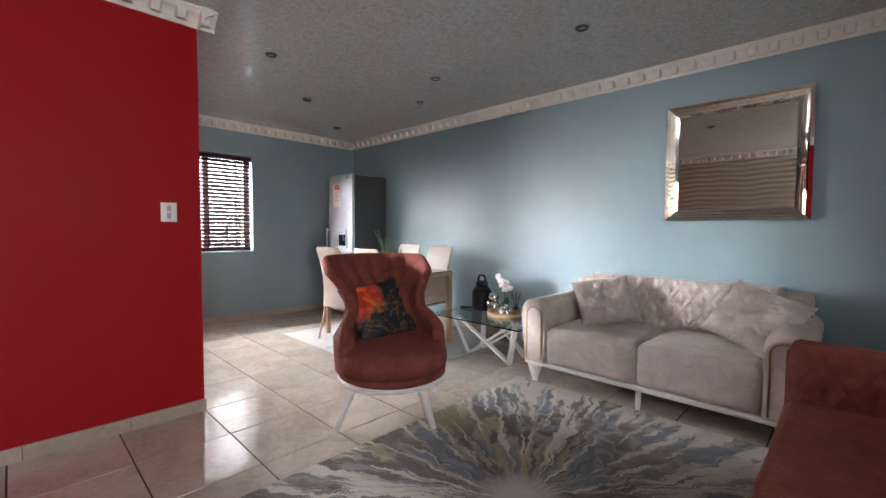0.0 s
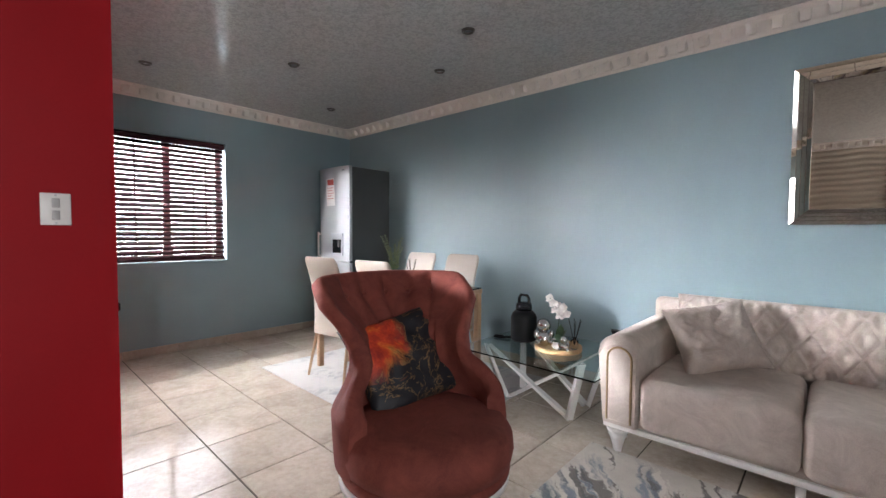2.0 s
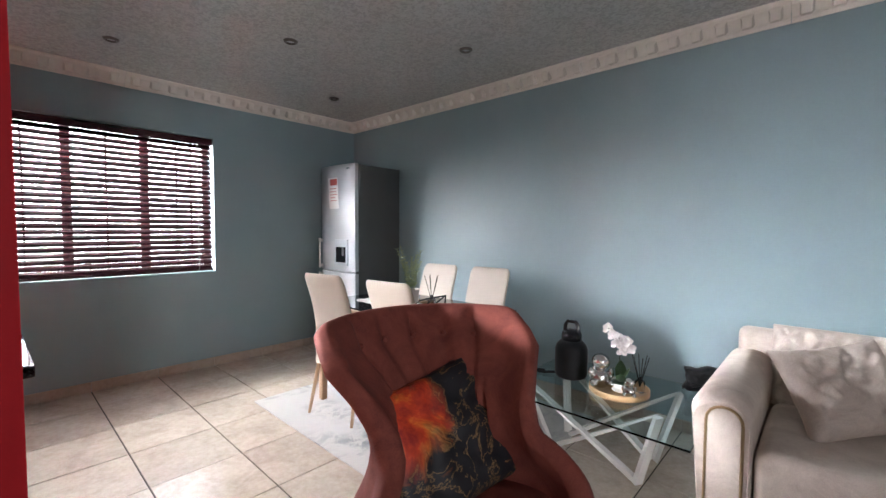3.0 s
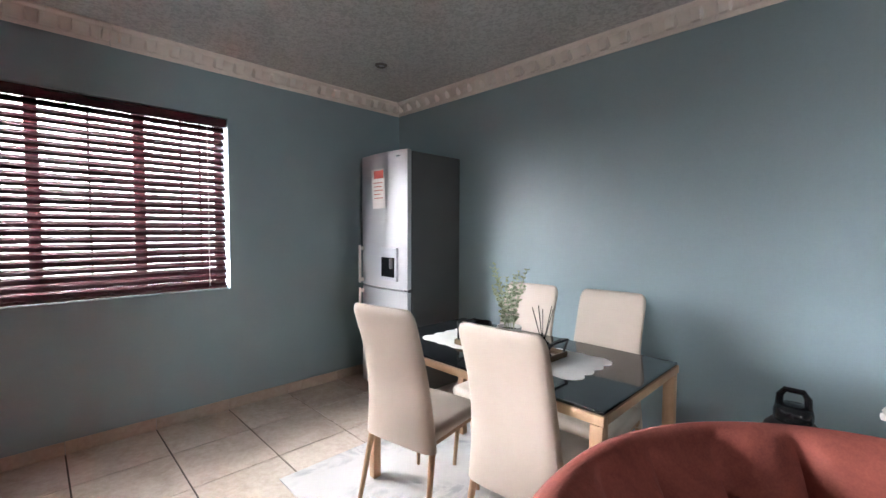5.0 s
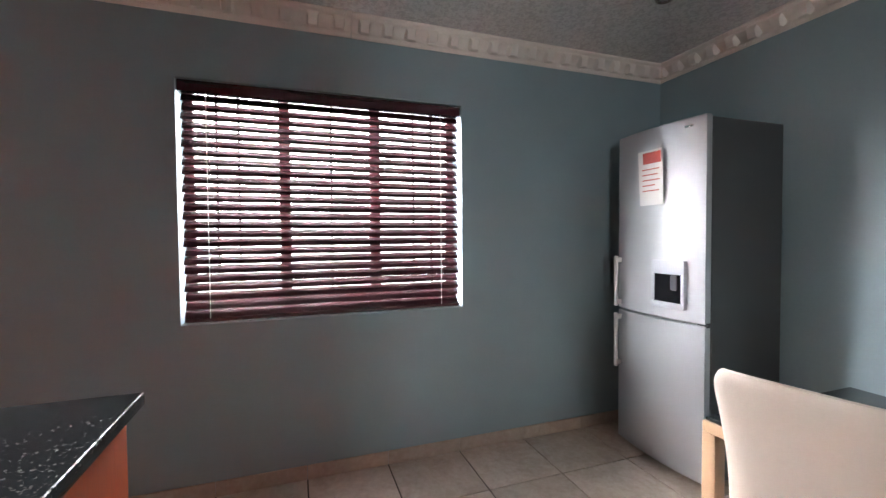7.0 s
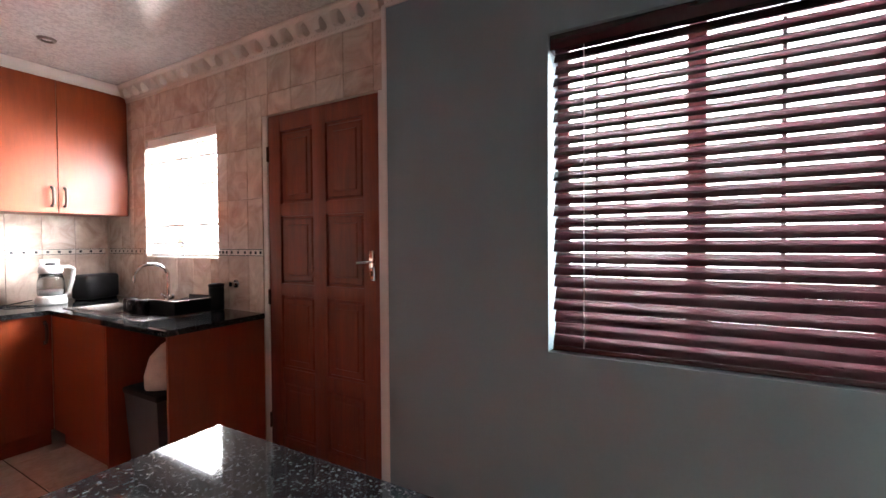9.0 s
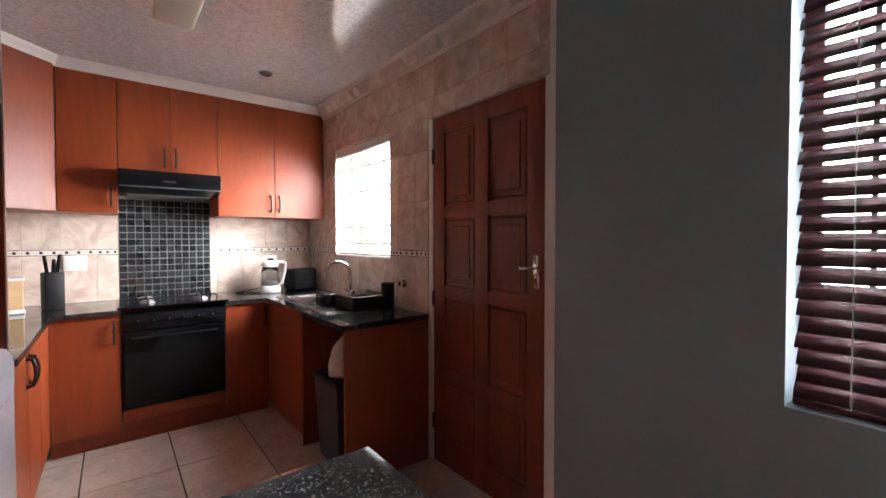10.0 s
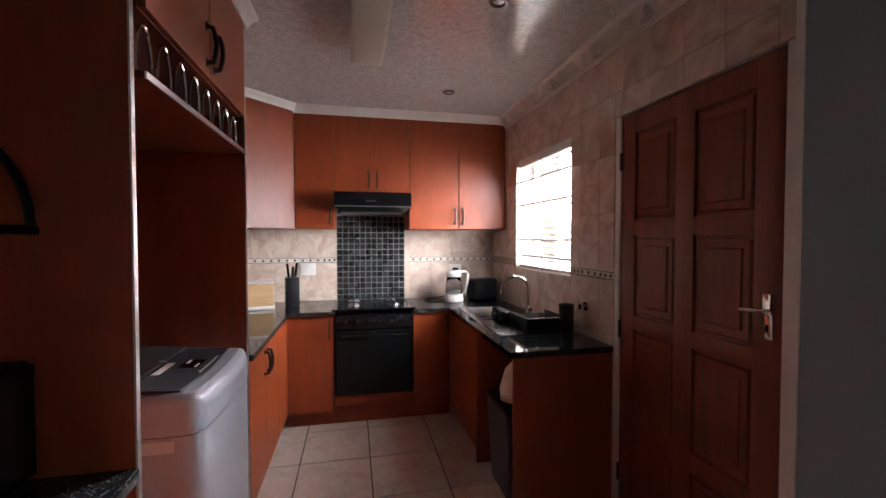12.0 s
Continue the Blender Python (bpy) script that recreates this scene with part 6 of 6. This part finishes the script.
tagged(part("table_runner", prism(outline, "z", ZT, ZT + 0.002), LACE, smooth=0), "white scalloped lace runner along the dining table", "runner")
ty = thing("tray", "mirrored gold tray with black geometric wire handles", "tray", pose(-3.205, 2.852, ZT + 0.002, 0, 0, -2))
part("base", box(-0.24, 0.24, -0.115, 0.115, 0, 0.012, 0.003), MIRROR, ty, "mirrored tray base")
rim_ = bmesh.new()
for b_ in ((-0.245, 0.245, -0.12, -0.112), (-0.245, 0.245, 0.112, 0.12), (-0.245, -0.237, -0.112, 0.112), (0.237, 0.245, -0.112, 0.112)):
    box(*b_, 0, 0.026, 0.002, bm=rim_)
part("rim", rim_, BRONZE, ty)
for s_ in (-1, 1):
    wire = bmesh.new()
    x = s_ * 0.235
    tube([(x, -0.10, 0.02), (x + s_ * 0.045, -0.06, 0.095), (x + s_ * 0.045, 0.06, 0.095), (x, 0.10, 0.02)], 0.0055, 6, bm=wire)
    tube([(x - s_ * 0.10, -0.113, 0.02), (x - s_ * 0.02, -0.113, 0.075), (x + s_ * 0.045, -0.06, 0.095)], 0.0055, 6, bm=wire)
    tube([(x - s_ * 0.10, 0.113, 0.02), (x - s_ * 0.02, 0.113, 0.075), (x + s_ * 0.045, 0.06, 0.095)], 0.0055, 6, bm=wire)
    part("handle", wire, MATTBLACK, ty, "black wire handle")
cd = thing("candle_jar", "black glass candle jar on the tray", "candle", pose(-3.36, 2.85, ZT + 0.0145))
part("jar", lathe([(0, 0), (0.040, 0), (0.043, 0.006), (0.043, 0.10), (0.039, 0.10), (0.039, 0.075), (0, 0.075)], 26), BLACK, cd)
rd = thing("reed_diffuser", "small reed diffuser with dark sticks on the tray", "diffuser", pose(-3.04, 2.89, ZT + 0.0145))
part("bottle", lathe([(0, 0), (0.026, 0), (0.028, 0.005), (0.028, 0.05), (0.012, 0.062), (0.012, 0.075), (0.0, 0.075)], 20), glass("bottle_glass", (0.9, 0.9, 0.92)), rd)
for k in range(5):
    a = k * 1.3
    part("reed", rod((0, 0, 0.03), (0.05 * math.cos(a), 0.05 * math.sin(a), 0.21), 0.0022, n=6), MATTBLACK, rd)


def leaf_mesh(l, w):
    bm = bmesh.new()
    rings = []
    for f, ww in ((0, 0.15), (0.3, 0.9), (0.6, 1.0), (0.85, 0.6), (1.0, 0.05)):
        rings.append([(-w * ww / 2, l * f, 0.002), (0, l * f, -0.15 * w * ww + 0.02 * l * f), (w * ww / 2, l * f, 0.002)])
    vs_ = [[bm.verts.new(p) for p in r] for r in rings]
    skin(bm, vs_, False)
    return bm


def potted_plant():
    p = thing("potted_plant", "artificial eucalyptus plant in a white ceramic pot", "plant", pose(-3.195, 2.845, ZT + 0.0145))
    part("pot", lathe([(0, 0), (0.042, 0), (0.046, 0.006), (0.058, 0.105), (0.054, 0.105), (0.050, 0.085), (0, 0.085)], 28), POT, p, "white ceramic pot")
    part("soil", lathe([(0, 0.090), (0.051, 0.088)], 16), MATTBLACK, p)
    rnd = random.Random(5)
    shared = None
    for s_ in range(11):
        a = s_ * 2.399
        lean = 0.03 + 0.10 * rnd.random() + (0.10 if s_ in (2, 9) else 0)
        h = 0.19 + 0.13 * rnd.random()
        tip = Vector((lean * math.cos(a), lean * math.sin(a), 0.09 + h * (0.8 if lean > 0.15 else 1)))
        base = Vector((0.02 * math.cos(a), 0.02 * math.sin(a), 0.085))
        mid = base.lerp(tip, 0.5) + Vector((-0.01 * math.cos(a), -0.01 * math.sin(a), 0.03))
        stem = part("stem", tube([base, base.lerp(mid, 0.6), mid, mid.lerp(tip, 0.5), tip], 0.0016, 5), LEAF, p)
        n = 11
        for k in range(n):
            f = 0.15 + 0.85 * k / (n - 1)
            c = (base.lerp(mid, f * 2) if f < 0.5 else mid.lerp(tip, f * 2 - 1))
            for sd in (0, 1):
                ang = math.degrees(a) + 180 * sd + 90 * (k % 2) + rnd.uniform(-25, 25)
                sc = (1.15 - 0.5 * f) * rnd.uniform(0.85, 1.2)
                m = Matrix.Translation(c) @ pose(0, 0, 0, 0, 0, ang) @ pose(0, 0, 0, rnd.uniform(5, 45), rnd.uniform(-20, 20), 0) @ Matrix.Diagonal((sc, sc, sc, 1))
                if shared is None:
                    shared = part("leaf", leaf_mesh(0.024, 0.020), LEAF, stem)
                    shared.matrix_local = m
                else:
                    again(shared, stem, m)
    return p


potted_plant()

# ---- coffee table setting ----
ZG = 0.405
ct = thing("round_tray", "round wooden tray on the glass table", "tray", pose(-1.885, 3.20, ZG))
part("base", lathe([(0, 0), (0.150, 0), (0.158, 0.006), (0.158, 0.032), (0.150, 0.034), (0.146, 0.012), (0, 0.012)], 40), PALEWOOD, ct)
ZR = ZG + 0.0125
og = thing("orchid", "white orchid in a white bowl on the round tray", "plant", pose(-1.875, 3.195, ZR))
part("bowl", lathe([(0, 0), (0.040, 0), (0.062, 0.03), (0.066, 0.052), (0.060, 0.052), (0.05, 0.03), (0, 0.02)], 28), POT, og)
part("moss", lathe([(0, 0.055), (0.03, 0.05), (0.059, 0.044)], 18), DARKLEAF, og)
for a, l, w, t in ((20, 0.13, 0.06, 50), (200, 0.11, 0.055, 40), (300, 0.10, 0.05, 60)):
    lm = leaf_mesh(l, w)
    lm.transform(Matrix.Translation((0, 0, 0.045)) @ pose(0, 0, 0, 0, 0, a) @ pose(0, 0, 0, t, 0, 0))
    part("leaf", lm, DARKLEAF, og)
stem_pts = [Vector((0, 0, 0.045)), Vector((-0.012, 0.01, 0.16)), Vector((-0.005, 0.01, 0.26)), Vector((0.03, 0.0, 0.315)), Vector((-0.06, 0.0, 0.335))]
part("stem", tube(stem_pts[:3] + [Vector((-0.03, 0.0, 0.325)), Vector((-0.075, 0.0, 0.335))], 0.0025, 6), DARKLEAF, og)
rnd = random.Random(3)
petal = None
for k, c in enumerate(((-0.075, 0.0, 0.335), (-0.040, -0.015, 0.305), (-0.005, 0.01, 0.285), (0.022, -0.018, 0.262), (0.045, 0.008, 0.240), (0.010, -0.02, 0.230), (-0.02, -0.02, 0.262), (0.04, -0.022, 0.285))):
    for j in range(5):
        m = Matrix.Translation(c) @ pose(0, 0, 0, 70 + rnd.uniform(-15, 15), 0, rnd.uniform(-40, 40) + 20) @ pose(0, 0, 0, 0, 0, 72 * j) @ pose(0, 0, 0, 20, 0, 0)
        if petal is None:
            petal = part("petal", leaf_mesh(0.034, 0.032), PETAL, og)
            petal.matrix_local = m
        else:
            again(petal, og, m)


def figurine(m, s, label):
    """A rounded chrome sculpture, seated."""
    bm = bmesh.new()
    for c, r, sc in (((0, 0, 0.040), 0.040, (1, 0.9, 1.0)), ((0, -0.006, 0.105), 0.034, (1, 1, 0.95)), ((0.030, -0.030, 0.030), 0.018, (0.8, 1.5, 0.8)), ((-0.030, -0.030, 0.030), 0.018, (0.8, 1.5, 0.8)), ((0.036, -0.01, 0.062), 0.013, (0.9, 1.2, 1.6)), ((-0.036, -0.01, 0.062), 0.013, (0.9, 1.2, 1.6)), ((0, 0.034, 0.06), 0.024, (1, 0.7, 1.2))):
        own = bmesh.new()
        bmesh.ops.create_uvsphere(own, u_segments=20, v_segments=12, radius=r)
        own.transform(Matrix.Translation(c) @ Matrix.Diagonal((*sc, 1)))
        join(bm, own)
    low = min(v.co.z for v in bm.verts)
    bm.transform(Matrix.Diagonal((s, s, s, 1)) @ Matrix.Translation((0, 0, -low)))
    ob = tagged(part("figurine", bm, CHROME, smooth=80), label, "ornament")
    ob.matrix_world = m


figurine(pose(-1.975, 3.16, ZR, 0, 0, 35), 1.45, "shiny chrome seated sculpture on the round tray")
figurine(pose(-1.805, 3.125, ZR, 0, 0, 20), 0.8, "small shiny chrome sculpture on the round tray")
r2 = thing("reed_diffuser", "glass diffuser with black reeds on the round tray", "diffuser", pose(-1.79, 3.25, ZR))
part("bottle", lathe([(0, 0), (0.024, 0), (0.026, 0.004), (0.026, 0.06), (0.010, 0.07), (0.010, 0.08), (0, 0.08)], 20), glass("bottle_clear", (0.9, 0.9, 0.9)), r2)
for k in range(6):
    a = k * 1.05
    part("reed", rod((0, 0, 0.03), (0.045 * math.cos(a), 0.045 * math.sin(a), 0.20), 0.0022, n=6), MATTBLACK, r2)
fk = thing("flask", "black insulated flask with a carry handle and strap", "flask", pose(-2.195, 3.255, ZG) @ Matrix.Diagonal((1.2, 1.2, 1.05, 1)))
part("body", lathe([(0, 0), (0.070, 0), (0.078, 0.01), (0.080, 0.02), (0.080, 0.165), (0.072, 0.19), (0.052, 0.215), (0, 0.215)], 30), MATTBLACK, fk)
part("lid", lathe([(0, 0.275), (0.034, 0.272), (0.047, 0.262), (0.050, 0.245), (0.050, 0.222), (0.045, 0.214), (0, 0.214)], 30), BLACK, fk)
part("handle", tube([(-0.036, 0, 0.262), (-0.034, 0, 0.30), (-0.022, 0, 0.322), (0.022, 0, 0.322), (0.034, 0, 0.30), (0.036, 0, 0.262)], 0.010), BLACK, fk)
part("strap", tube([(-0.075, -0.03, 0.012), (-0.12, -0.06, 0.008), (-0.17, -0.07, 0.008), (-0.18, -0.05, 0.008), (-0.13, -0.03, 0.008)], 0.008), MATTBLACK, fk)
bgk = cushion(0.19, 0.15, 0.14, 24, 0, 6)
for v in bgk.verts:
    v.co += 0.028 * noise.noise_vector(v.co * 14)
    v.co.z = max(v.co.z, -0.07)
bag = tagged(part("handbag", bgk, MATTBLACK, smooth=60), "small black bag on the end of the glass table", "bag")
bag.matrix_world = pose(-1.545, 3.515, ZG + 0.071, 0, 0, 20)
rm = tagged(part("remote_control", box(-0.065, 0.065, -0.02, 0.02, 0, 0.014, 0.004), MATTBLACK), "slim black remote control on the sofa arm", "remote")
rm.matrix_world = pose(0.165, 3.46, 0.662, 0, 3, 12)

# picture seen in the mirror
pf = thing("framed_picture", "small framed warm-toned abstract picture on the cream wall", "picture", pose(0.40, YS + 0.014, 1.58, 0, 0, 180))
part("frame", box(-0.30, 0.30, -0.025, 0.0, 0, 0.58, 0.004), MATTBLACK, pf)
part("print", box(-0.27, 0.27, -0.0265, -0.0252, 0.03, 0.55), paint("abstract_print", (0.45, 0.20, 0.12), 0.5, 0.5, 5, 30, 0.0), pf, smooth=0)
